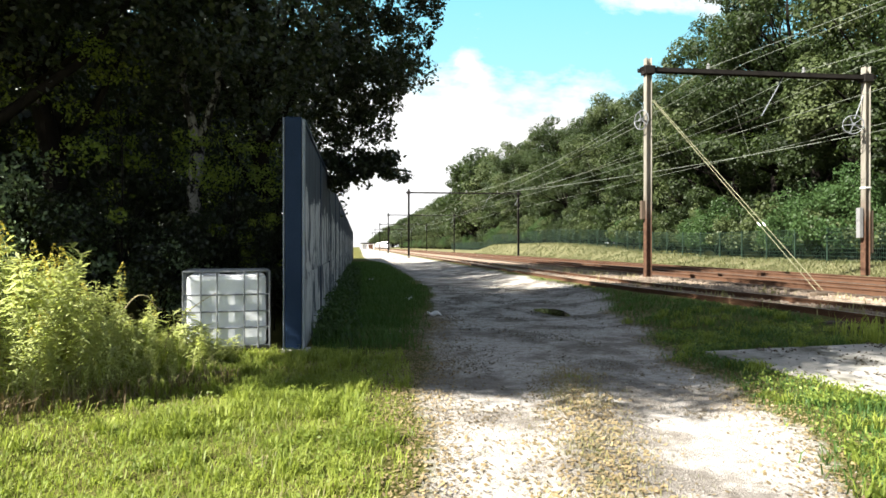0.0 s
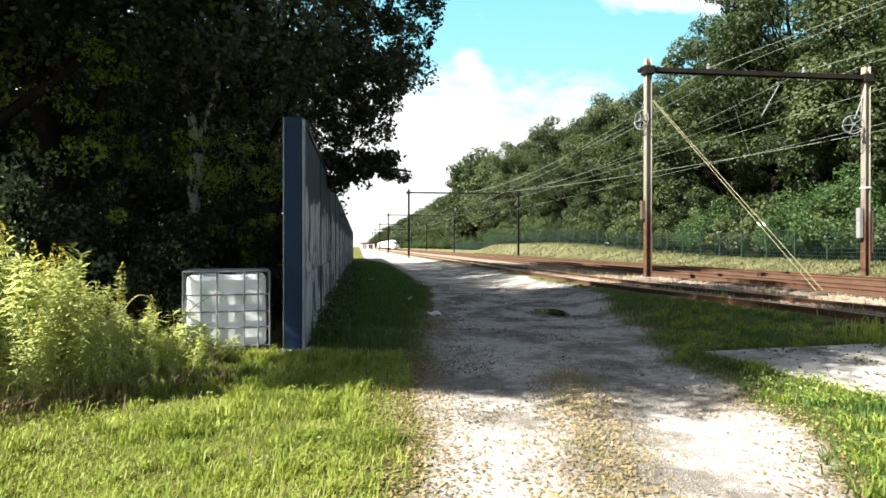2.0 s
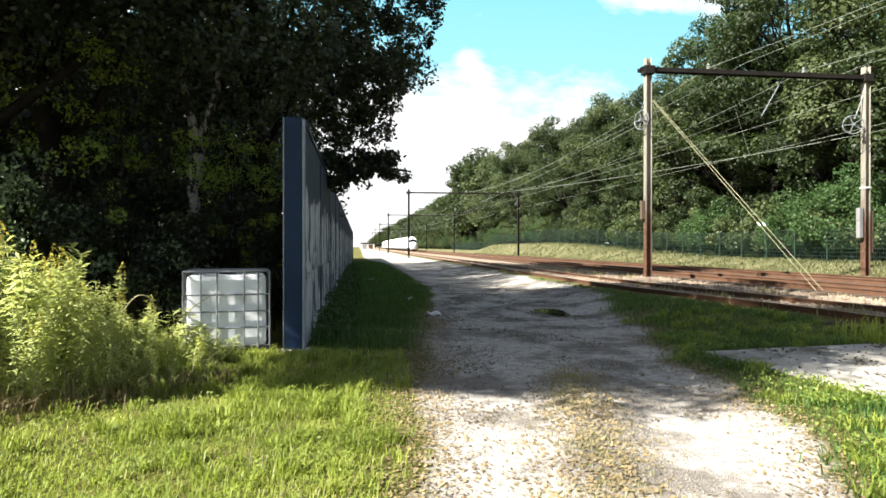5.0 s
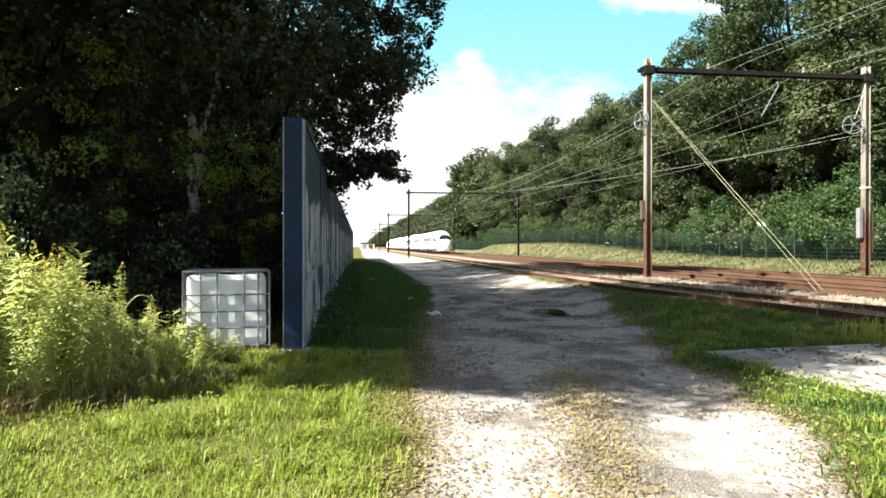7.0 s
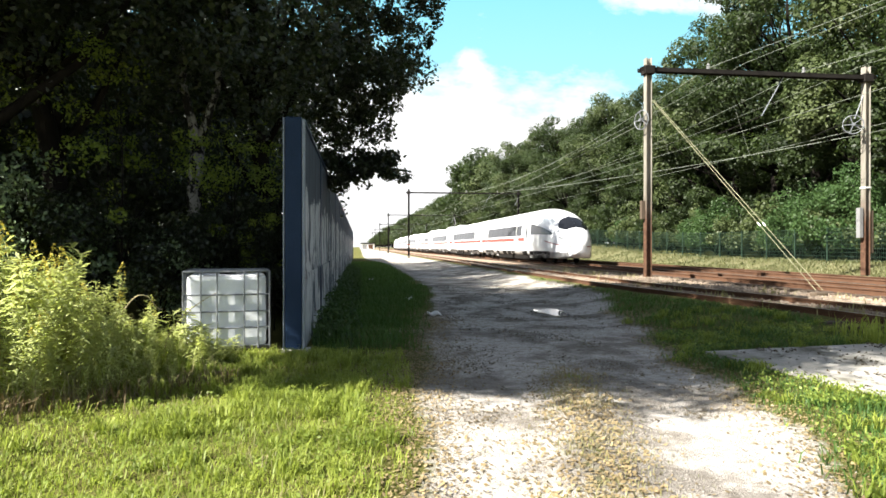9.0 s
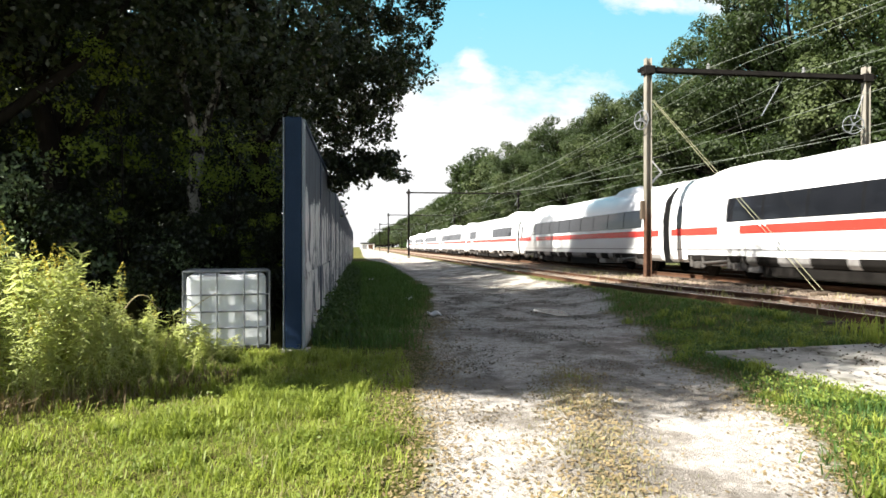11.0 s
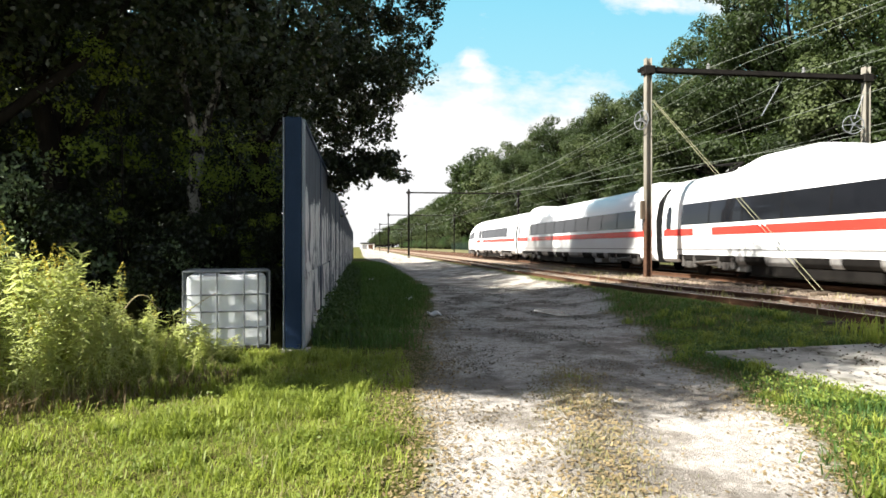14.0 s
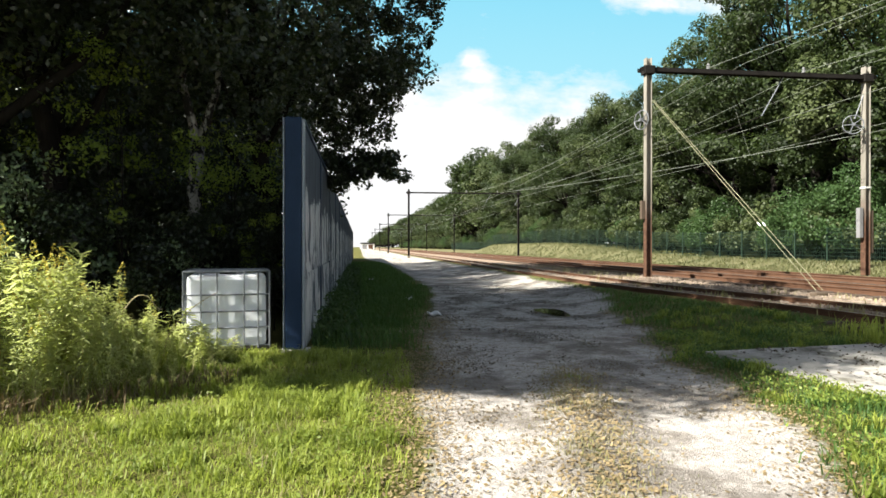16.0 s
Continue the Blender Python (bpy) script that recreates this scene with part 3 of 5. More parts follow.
def build_portals():
    for i, (y, xa, xb) in enumerate(PORTALS):
        t = thing("catenary_portal", pose(0, y, 0.3), "steel railway catenary portal with two weathered masts and dark beam", "catenary portal", "portals over the tracks")
        for x in (xa, xb):
            bm = h_mast(MAST_Z - 0.3)
            m = part("mast", bm, M_GREYPAINT if i == 0 else M_BEAM, t)
            m.matrix_basis = pose(x, 0, 0, 0, 0, 90)
            part("mast_foot", boxed(x - 0.2, x + 0.2, -0.2, 0.2, -0.25, -0.06, bevel=0.02), M_RUST, t)
        bm = bmesh.new()
        for dy in (-0.15, 0.13):
            box(bm, xa - 0.35, xb + 0.35, dy, dy + 0.02, BEAM_Z - 0.3 - 0.10, BEAM_Z - 0.3 + 0.06, 0.004)
        box(bm, xa - 0.3, xb + 0.3, -0.13, 0.13, BEAM_Z - 0.3 + 0.03, BEAM_Z - 0.3 + 0.05)
        part("beam", bm, M_BEAM, t)
        for x in (xa, xb):
            part("beam_clamp", boxed(x - 0.2, x + 0.2, -0.2, 0.2, BEAM_Z - 0.3 - 0.2, BEAM_Z - 0.3 + 0.12, bevel=0.02), M_BEAM, t)
        for x in WIRE_X:
            bm = bmesh.new()
            rod(bm, (x - 0.6, 0, BEAM_Z - 0.3), (x - 0.6, 0, BEAM_Z - 0.3 + 0.32), 0.035, seg=8)
            for k in range(4):
                rod(bm, (x - 0.6, 0, BEAM_Z - 0.26 + k * 0.07), (x - 0.6, 0, BEAM_Z - 0.22 + k * 0.07), 0.075, 0.05, seg=12)
            part("insulator", bm, M_GREY, t)
            foot = (x + 2.53, BEAM_Z - 0.42) if x == TRACK1 else (xb - 0.1, 7.2)
            bm = bmesh.new()
            rod(bm, (foot[0], 0, foot[1]), (x + 1.62, 0, 6.25), 0.024, seg=8)
            part("drop_arm", bm, M_GALV, t)
            bm = bmesh.new()
            rod(bm, (x + 1.62, 0, 6.25), (x - 0.25, 0, 5.48), 0.016, seg=8)
            part("steady_arm", bm, M_BEAM, t)
        if i == 0:
            part("sign_board", boxed(xa - 0.26, xa - 0.12, -0.04, 0.12, 2.2, 2.9, bevel=0.01), M_RUST, t, "brown cable box on the mast")
            part("mast_box", boxed(xb - 0.34, xb - 0.17, -0.1, 0.1, 1.5, 2.7, bevel=0.02), M_GREY, t, "grey tall cabinet on the mast")
            part("collar", boxed(xb - 0.14, xb + 0.14, -0.14, 0.14, 3.47, 3.54, bevel=0.01), M_INSUL, t, "white painted ring")
            spoked_wheel(t, pose(xb - 0.80, -0.3, 5.95, 0, 0, 62), "galvanised spoked tensioning wheel")
            spoked_wheel(t, pose(xa - 0.30, -0.1, 5.95, 0, 0, 20), "galvanised spoked tensioning wheel")
            bm = bmesh.new()
            rod(bm, (xb - 0.80, -0.3, 5.95), (xb, 0, 5.9), 0.04, seg=8)
            part("bracket", bm, M_GALV, t)
            bm = bmesh.new()
            rod(bm, (xa - 0.30, -0.1, 5.95), (xa, 0, 5.95), 0.04, seg=8)
            part("bracket", bm, M_GALV, t)
            part("weight_stack", boxed(xb + 0.12, xb + 0.28, -0.1, 0.1, 0.9, 2.6, bevel=0.02), M_RUST, t)


build_portals()


def wire(name, pts, r, material, label, parent=None, seg=6):
    v, f = tube_path(pts, [r] * len(pts), seg)
    ob = link(name, mesh_from(name, v, f, True), material, parent)
    if parent is None:
        tagged(ob, label, "wire", kind="structure")
    return ob


def sag(a, b, n, drop):
    a, b = Vector(a), Vector(b)
    return [a.lerp(b, k / n) - Vector((0, 0, drop * 4 * (k / n) * (1 - k / n))) for k in range(n + 1)]


def build_wires():
    ys = [-34.0] + [p[0] for p in PORTALS]
    for x in WIRE_X:
        t = thing("overhead_line", pose(0, 0, 0), "weathered copper catenary wires with droppers", "overhead line", "overhead lines", "structure")
        stag = 0.2
        con, mes = [], []
        for i, (a, b) in enumerate(zip(ys, ys[1:])):
            sa, sb = (stag if i % 2 else -stag), (-stag if i % 2 else stag)
            seg_m = sag((x - 0.6, a, 8.35), (x - 0.6, b, 8.35), 12, 1.15)
            seg_c = [Vector((x + sa, a, 5.75)).lerp(Vector((x + sb, b, 5.75)), k / 12) for k in range(13)]
            mes += seg_m[:-1]
            con += seg_c[:-1]
            if 0 < i < 4:
                for k in range(1, 12, 2):
                    bm = bmesh.new()
                    rod(bm, seg_m[k], seg_c[k], 0.006, seg=4)
                    part("dropper", bm, M_WIRE, t)
        wire("contact_wire", con, 0.009, M_WIRE, "", t)
        wire("messenger_wire", mes, 0.010, M_WIRE, "", t)
    for x, z in ((20.1, 8.75), (14.9, 8.6)):
        pts = []
        for a, b in zip(ys, ys[1:]):
            pts += sag((x, a, z), (x, b, z), 10, 0.7)[:-1]
        wire("feeder_wire", pts, 0.009, M_WIRE, "bare feeder wire strung along the mast tops")
    # guy ropes of the first mast, and the anchored end of a wire
    y, xa, xb = PORTALS[0]
    g = thing("guy_rope", pose(0, 0, 0), "pair of galvanised guy ropes anchored in the ballast", "guy rope")
    for dx in (0.0, 0.2):
        a, b = Vector((xa + 0.12 + dx * 0.3, y - 0.12, 7.0)), Vector((11.95 + dx, 15.6, 0.30))
        bm = bmesh.new()
        rod(bm, a, b, 0.010, seg=6)
        part("rope", bm, M_GUY, g)
        bm = bmesh.new()
        rod(bm, a.lerp(b, 0.722), a.lerp(b, 0.737), 0.024, seg=8)
        part("rope_insulator", bm, M_INSUL, g)
    part("anchor_block", boxed(11.88, 12.24, 15.5, 15.75, 0.05, 0.24, bevel=0.03), M_RUST, g)
    wire("tension_wire", sag((xa - 0.3, y - 0.1, 6.1), (TRACK1 - 0.2, 80, 6.6), 12, 0.25), 0.010, M_WIRE, "tension wire from the mast wheel")
    wire("tension_wire", sag((xb - 0.55, y - 0.3, 5.85), (TRACK1 - 2.4, y + 25, 5.7), 12, 0.2), 0.012, M_WIRE, "tension wire from the mast wheel")
    wire("tension_wire", sag((xb - 0.55, y - 0.3, 5.85), (26.0, y - 30, 7.5), 12, 0.2), 0.011, M_WIRE, "tension wire from the mast wheel")


build_wires()


# ---------------------------------------------------------------- fence along the wood
def build_fence():
    t = thing("mesh_fence", pose(0, 0, 0), "dark green steel mesh fence along the wood", "fence", kind="structure")
    x = 24.0
    pm = bpy.data.meshes.new("post")
    bm = boxed(-0.035, 0.035, -0.035, 0.035, -0.1, 1.75, bevel=0.006)
    bm.to_mesh(pm), bm.free()
    pan = bpy.data.meshes.new("fence_panel")
    bm = bmesh.new()
    for k in range(9):
        box(bm, -0.008, 0.008, 0.0, 2.5, 0.08 + k * 0.2, 0.095 + k * 0.2)
    for k in range(21):
        box(bm, -0.006, 0.006, 0.06 + k * 0.12, 0.068 + k * 0.12, 0.05, 1.72)
    bm.to_mesh(pan), bm.free()
    for i in range(64):
        y = 8 + i * 2.5
        z, z2 = float(ground_z(x, y)), float(ground_z(x, y + 2.5))
        link("post", pm, M_FENCE, t, at=pose(x, y, z))
        link("fence_panel", pan, M_FENCE, t, at=pose(x, y, z, math.degrees(math.atan2(z2 - z, 2.5))))


build_fence()


# ---------------------------------------------------------------- trees
def wander(rng, start, way, length, steps, wobble, lift=0.0):
    pts, p, d = [Vector(start)], Vector(start), Vector(way).normalized()
    for _ in range(steps):
        d = (d + Vector(rng.normal(size=3) * wobble) + Vector((0, 0, lift))).normalized()
        p = p + d * (length / steps)
        pts.append(p.copy())
    return pts


def crown_points(rng, clumps, per, spread, flat=0.75, hollow=0.35):
    """Leaf places on and in the given clumps (x, y, z, r); and the outward ways."""
    c = np.array(clumps)
    n = len(c) * per
    d = rng.normal(size=(n, 3))
    d /= np.linalg.norm(d, axis=1)[:, None]
    r = rng.uniform(hollow, 1.0, n) ** 0.5
    idx = np.repeat(np.arange(len(c)), per)
    lump = 1 + 0.25 * np.sin(d[:, 0] * 5 + idx) * np.sin(d[:, 1] * 4 + idx * 2)
    off = d * (r * lump * spread)[:, None] * c[idx, 3][:, None]
    off[:, 2] *= flat
    return c[idx, :3] + off, d


def make_tree(rng, height, radius, low, clump_n, per, leaf, bark, leaves, trunk_r=0.22, lean=(0, 0), ratio=0.6, size_r=(0.16, 0.30), hollow=0.35, form=0.7, up=0.35, flat=0.75):
    """Returns trunk mesh and crown mesh. low: height of the crown's underside."""
    chunks = []
    trunk = wander(rng, (0, 0, -0.15), (lean[0], lean[1], 1), height * 0.8, 8, 0.05, 0.03)
    chunks.append(tube_path(trunk, [trunk_r * (1.35 if i == 0 else 1) * (1 - 0.85 * i / 8) for i in range(9)], 10))
    clumps = []
    mid = (low + height) / 2
    half = (height - low) / 2
    for k in range(clump_n):
        for _ in range(40):
            d = rng.normal(size=3)
            d /= np.linalg.norm(d)
            rr = rng.uniform(0.25, 1.0) ** 0.4
            if d[2] > -0.85:
                break
        wob = 1 + 0.22 * math.sin(3 * math.atan2(d[1], d[0]) + k % 3)
        z = mid + d[2] * rr * half * 0.9
        t = max(0.0, min(1.0, z / (height * 0.8)))
        c0 = trunk[min(8, int(t * 8))]
        clumps.append((c0.x + d[0] * rr * radius * wob, c0.y + d[1] * rr * radius * wob, z, radius * rng.uniform(*size_r)))
    for c in clumps[:: max(1, clump_n // 26)]:
        z0 = max(low * 0.7, c[2] - rng.uniform(0.8, 0.45 * radius + 1))
        i = max(1, min(7, int(z0 / (height * 0.8) * 8)))
        a = trunk[i]
        b = Vector(c[:3])
        m = a.lerp(b, 0.5) + Vector((0, 0, -0.12 * radius * rng.uniform(0, 1)))
        rb = trunk_r * (1 - 0.85 * i / 8) * 0.5
        chunks.append(tube_path([a, m, b], [rb, rb * 0.6, rb * 0.2], 6))
    v, f = joined(chunks)
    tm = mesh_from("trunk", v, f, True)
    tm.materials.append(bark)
    pts, out = crown_points(rng, clumps, per, 1.0, flat=flat, hollow=hollow)
    cm = leaf_mesh("crown", pts, leaf, rng, up=up, ratio=ratio, outward=out * form)
    cm.materials.append(leaves)
    return tm, cm


def place_tree(meshes, at, label, category="tree", group="", name="tree"):
    t = thing(name, at, label, category, group)
    link("trunk", meshes[0], None, t)
    link("crown", meshes[1], None, t)
    return t


# height of the wood's edge along the line
WOOD_Y = (8, 40, 48.5, 50, 57, 75, 90, 110, 136, 144, 161, 167, 250, 420)
WOOD_TOP = (20.5, 20.5, 21.0, 17.6, 17.2, 17.7, 19.2, 18.6, 18.8, 24.2, 24.6, 19.0, 18.8, 18.4)


def build_wood_edge():
    rng = np.random.default_rng(11)
    near = [make_tree(rng, 17.0 + k % 3, 4.6 + 0.3 * (k % 2), 1.4, 58, 640, 0.19, M_BARK, (M_LEAF_FAR, M_LEAF_FAR2)[k % 3 == 1], trunk_r=0.3, size_r=(0.17, 0.32), hollow=0.6, form=1.9, up=0.9, flat=0.62) for k in range(4)]
    far = [make_tree(rng, 17.0 + k, 5.0, 1.5, 50, 150, 0.45, M_BARK, (M_LEAF_FAR, M_LEAF_FAR2)[k % 2], trunk_r=0.3, size_r=(0.20, 0.38), form=1.7, up=0.8, flat=0.65) for k in range(2)]
    label = "tall leafy oak at the sunlit edge of the wood"
    tall = {m[1].name: max(v.co.z for v in m[1].vertices) for m in near + far}
    y, i = 8.0, 0
    while y < 420:
        big = y < 130
        step = 4.6 if big else (7.5 if y < 250 else 12)
        x = 29.3 + rng.uniform(-0.8, 0.8)
        top = float(np.interp(y, WOOD_Y, WOOD_TOP))
        m = (near if big else far)[i % (4 if big else 2)]
        s = top * rng.uniform(0.94, 1.02) / tall[m[1].name]
        ob = place_tree(m, pose(x, y, float(ground_z(x, y)) - 0.1, 0, 0, rng.uniform(0, 360)), label, group="trees of the wood edge")
        ob.scale = (s, s, s)
        i += 1
        y += step * rng.uniform(0.8, 1.2)
    while y < 1500:                     # the wood runs on to the horizon
        ob = place_tree(far[i % 2], pose(30.0 + rng.uniform(-2, 2), y, 0, 0, 0, rng.uniform(0, 360)), "far leafy tree at the edge of the wood", group="far trees of the wood")
        s = rng.uniform(1.0, 1.25)
        ob.scale = (s, s * 1.8, s)
        i += 1
        y += 17 + 0.012 * y
    y = 5.0
    while y < 300:
        x = 36.5 + rng.uniform(-1.5, 1.5)
        s = rng.uniform(1.0, 1.15)
        ob = place_tree(far[i % 2], pose(x, y, 0.5, 0, 0, rng.uniform(0, 360)), "tall leafy tree inside the wood", group="trees of the wood")
        ob.scale = (s, s, s)
        i += 1
        y += 8.5 * rng.uniform(0.8, 1.2)
    y = 6.0
    while y < 260:                      # low growth between the stems
        ob = place_tree(far[i % 2], pose(33.0 + rng.uniform(-1, 1), y, 0.2, 0, 0, rng.uniform(0, 360)), "low dense young tree inside the wood", group="young trees of the wood")
        ob.scale = (0.85, 0.85, 0.42)
        i += 1
        y += 6.5 * rng.uniform(0.8, 1.2)
    # undergrowth behind the fence
    bushes = [make_tree(rng, 3.6, 1.9, 0.2, 24, (420, 200, 200)[k], (0.12, 0.2, 0.2)[k], M_BARK, (M_LEAF_BUSH, M_LEAF_FAR2, M_LEAF_FAR)[k], trunk_r=0.06, size_r=(0.25, 0.4)) for k in range(3)]
    y = 12.0
    while y < 400:
        x = 26.0 + rng.uniform(-0.4, 0.6)
        s = rng.uniform(0.75, 1.25)
        ob = place_tree(bushes[int(rng.integers(3))], pose(x + (s - 1), y, float(ground_z(x, y)) - 0.05, 0, 0, rng.uniform(0, 360)),
                        "dense green bush behind the fence", "bush", "bushes behind the fence", "bush")
        ob.scale = (s, s, s)
        if y < 140:
            ob = place_tree(bushes[1 + int(rng.integers(2))], pose(28.4 + rng.uniform(-0.4, 0.4), y + 1.2, float(ground_z(28, y)) - 0.05, 0, 0, rng.uniform(0, 360)),
                            "dense dark bush under the trees", "bush", "bushes under the trees", "bush")
            ob.scale = (1.25, 1.25, 1.3)
        y += (3.0 if y < 130 else 5.5) * rng.uniform(0.8, 1.3)
    for x, y, s in ((26.6, 31.6, 1.5), (26.9, 35.2, 1.4), (26.8, 28.4, 1.25)):
        ob = place_tree(bushes[0], pose(x, y, float(ground_z(x, y)) - 0.05, 0, 0, 70 * y), "tall fresh green bush leaning over the fence", "bush", "bushes behind the fence", "bush")
        ob.scale = (s, s, s)


build_wood_edge()


def build_left_trees():
    rng = np.random.default_rng(5)
    dark = [make_tree(rng, 13.5 + k, 4.3, 2.9, 110, 400, 0.14, M_BARK, M_LEAF_SHADE, trunk_r=0.24, size_r=(0.15, 0.30)) for k in range(2)]
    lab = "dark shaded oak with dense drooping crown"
    # the oak at (-7.3, 32.2) is added to fill the far lane's shade
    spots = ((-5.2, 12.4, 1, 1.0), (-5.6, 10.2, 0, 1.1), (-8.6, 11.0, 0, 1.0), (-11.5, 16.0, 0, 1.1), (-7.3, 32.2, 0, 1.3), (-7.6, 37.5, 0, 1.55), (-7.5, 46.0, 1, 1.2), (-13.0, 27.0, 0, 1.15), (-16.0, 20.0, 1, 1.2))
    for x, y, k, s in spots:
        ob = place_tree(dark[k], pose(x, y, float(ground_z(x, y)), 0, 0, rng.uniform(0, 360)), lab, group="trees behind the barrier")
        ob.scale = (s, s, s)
    back = [make_tree(rng, 14.0 + k, 5.0, 0.8, 70, 110, 0.42, M_BARK, M_LEAF_SHADE, trunk_r=0.3, size_r=(0.24, 0.42)) for k in range(2)]
    for k in range(22):
        x, y = -14 - 3.2 * (k % 6) + rng.uniform(-1, 1), 22 + 6.0 * (k // 4) + rng.uniform(-2, 2)
        place_tree(back[k % 2], pose(x, y, 0.2, 0, 0, rng.uniform(0, 360)), "dark leafy tree deep in the grove", group="trees of the grove")
    # high-crowned oaks out of view, added to shade lane, verge and train
    rng = np.random.default_rng(9)
    hi = make_tree(rng, 10.1, 2.8, 5.75, 82, 480, 0.11, M_BARK, M_LEAF_SHADE, trunk_r=0.2, size_r=(0.2, 0.36), lean=(0, 0.14))
    place_tree(hi, pose(-5.2, 4.45, 0.1), "unseen high-crowned oak added to shade the lane", group="trees behind the barrier")
    hi = make_tree(rng, 15.4, 3.1, 6.5, 140, 480, 0.12, M_BARK, M_LEAF_SHADE, trunk_r=0.2, size_r=(0.26, 0.40))
    place_tree(hi, pose(-8.0, 5.95, 0.1), "unseen high-crowned oak added to shade the lane", group="trees behind the barrier")
    hi = make_tree(rng, 12.0, 1.9, 6.1, 80, 480, 0.12, M_BARK, M_LEAF_SHADE, trunk_r=0.15, size_r=(0.24, 0.36))
    place_tree(hi, pose(-8.5, 8.1, 0.2), "slender unseen oak added to shade the verge", group="trees behind the barrier")
    hi = make_tree(rng, 9.6, 1.5, 6.2, 50, 480, 0.12, M_BARK, M_LEAF_SHADE, trunk_r=0.12, size_r=(0.26, 0.4))
    place_tree(hi, pose(-8.2, 5.45, 0.2), "slender unseen oak added to shade the verge", group="trees behind the barrier")
    hi = make_tree(rng, 21.8, 4.6, 14.2, 130, 420, 0.17, M_BARK, M_LEAF_SHADE, trunk_r=0.28, size_r=(0.2, 0.34))
    place_tree(hi, pose(-6.6, 24.4, 0.2), "tall unseen oak added to shade the passing train", group="trees behind the barrier")
    # the oak whose boughs hang over the barrier
    rng = np.random.default_rng(8)
    tm, _ = make_tree(rng, 12.0, 2.3, 3.6, 60, 4, 0.17, M_BARK, M_LEAF_SHADE, trunk_r=0.26)
    cl = []
    for k in range(170):
        z, a = rng.uniform(3.4, 12.5), rng.uniform(0, 6.283)
        wide = 3.75 * max(0.1, 1 - abs((z - 7.2) / 6.4) ** 3) * (0.85 + 0.2 * math.sin(3 * a + z))
        r = wide * rng.uniform(0.1, 1.0) ** 0.5
        cl.append((r * math.cos(a) + 0.11 * (z - 6), r * math.sin(a), z - 0.06 * r, rng.uniform(0.3, 0.75)))
    for k in range(72):                 # the side over the lane
        z = rng.uniform(3.8, 9.5)
        cl.append((rng.uniform(1.0, min(3.45, 1.95 + 0.45 * (z - 3.6))), rng.uniform(-1.4, 1.4), z, rng.uniform(0.24, 0.46)))
    for k in range(26):                 # drooping boughs towards the line
        bx = rng.uniform(0.4, 2.6)
        cl.append((bx, rng.uniform(-1.0, 1.2), 3.0 + 0.12 * bx + rng.uniform(-0.35, 0.35) * (1.3 - 0.35 * bx), rng.uniform(0.16, 0.34)))
    p, o = crown_points(rng, cl, 250, 1.0)
    tw = []
    for k in range(150):                # loose twigs round the edge
        z = rng.uniform(2.7, 9.5)
        reach = 2.7 if z < 3.6 else min(3.7, 2.2 + 0.45 * (z - 3.6))
        tw.append((reach * rng.uniform(0.55, 1.08), rng.uniform(-1.3, 1.3), z, rng.uniform(0.10, 0.24)))
    p2, o2 = crown_points(rng, tw, 34, 1.0)
    p, o = np.concatenate([p, p2]), np.concatenate([o, o2])
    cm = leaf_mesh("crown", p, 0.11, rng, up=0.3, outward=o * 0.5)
    cm.materials.append(M_LEAF_SHADE)
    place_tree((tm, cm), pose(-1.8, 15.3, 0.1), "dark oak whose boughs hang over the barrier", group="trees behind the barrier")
    # birch with a forked pale stem
    t = thing("birch_tree", pose(-3.05, 12.6, 0.2), "birch with forked pale stem and dark crown", "tree")
    stem = [(0, 0, -0.1), (0.02, 0, 1.2), (-0.03, 0, 2.3), (0.06, 0, 3.3)]
    ch = [tube_path(stem, [0.20, 0.15, 0.13, 0.125], 12)]
    ch.append(tube_path([(0.05, 0, 3.15), (-0.22, 0.05, 4.2), (-0.32, 0.1, 5.4), (-0.62, 0.2, 8.0), (-0.7, 0.3, 10.5)], [0.095, 0.075, 0.06, 0.045, 0.02], 10))
    ch.append(tube_path([(0.06, 0, 3.15), (0.40, -0.05, 4.2), (0.52, -0.1, 5.2), (0.8, -0.2, 7.6), (1.1, -0.2, 10.0)], [0.085, 0.065, 0.055, 0.04, 0.02], 10))
    v, f = joined(ch)
    link("trunk", mesh_from("trunk", v, f, True), M_BIRCH, t, "pale peeling bark with dark scars")
    cl = []
    for k in range(60):
        a, r, z = rng.uniform(0, 6.3), rng.uniform(0.2, 2.9), rng.uniform(3.9, 11.5)
        cl.append((r * math.cos(a), r * math.sin(a), z, rng.uniform(0.5, 0.95)))
    p, o = crown_points(rng, cl, 260, 1.0)
    link("crown", leaf_mesh("crown", p, 0.11, rng, up=0.3, outward=o * 0.5), M_LEAF_SHADE, t)
    # slim young hazels between the stems, their bright leaf colour imitating flecks of sun
    hazel = [make_tree(rng, 5.2, 1.5, 1.0, 15, 90, 0.075, M_BARK, M_LEAF_SUNFLECK, trunk_r=0.03, size_r=(0.12, 0.28)) for k in range(2)]
    for x, y, k, s in ((-3.9, 11.3, 0, 0.95), (-2.2, 12.2, 1, 0.75), (-6.6, 11.6, 1, 1.0), (-5.0, 13.6, 0, 1.1), (-8.2, 13.0, 0, 0.9), (-2.7, 14.0, 1, 0.9), (-1.45, 11.4, 0, 0.42)):
        ob = place_tree(hazel[k], pose(x, y, float(ground_z(x, y)), 0, 0, rng.uniform(0, 360)), "slim young hazel with sun flecks in its leaf colour", group="young hazels in the grove")
        ob.scale = (s, s, s)
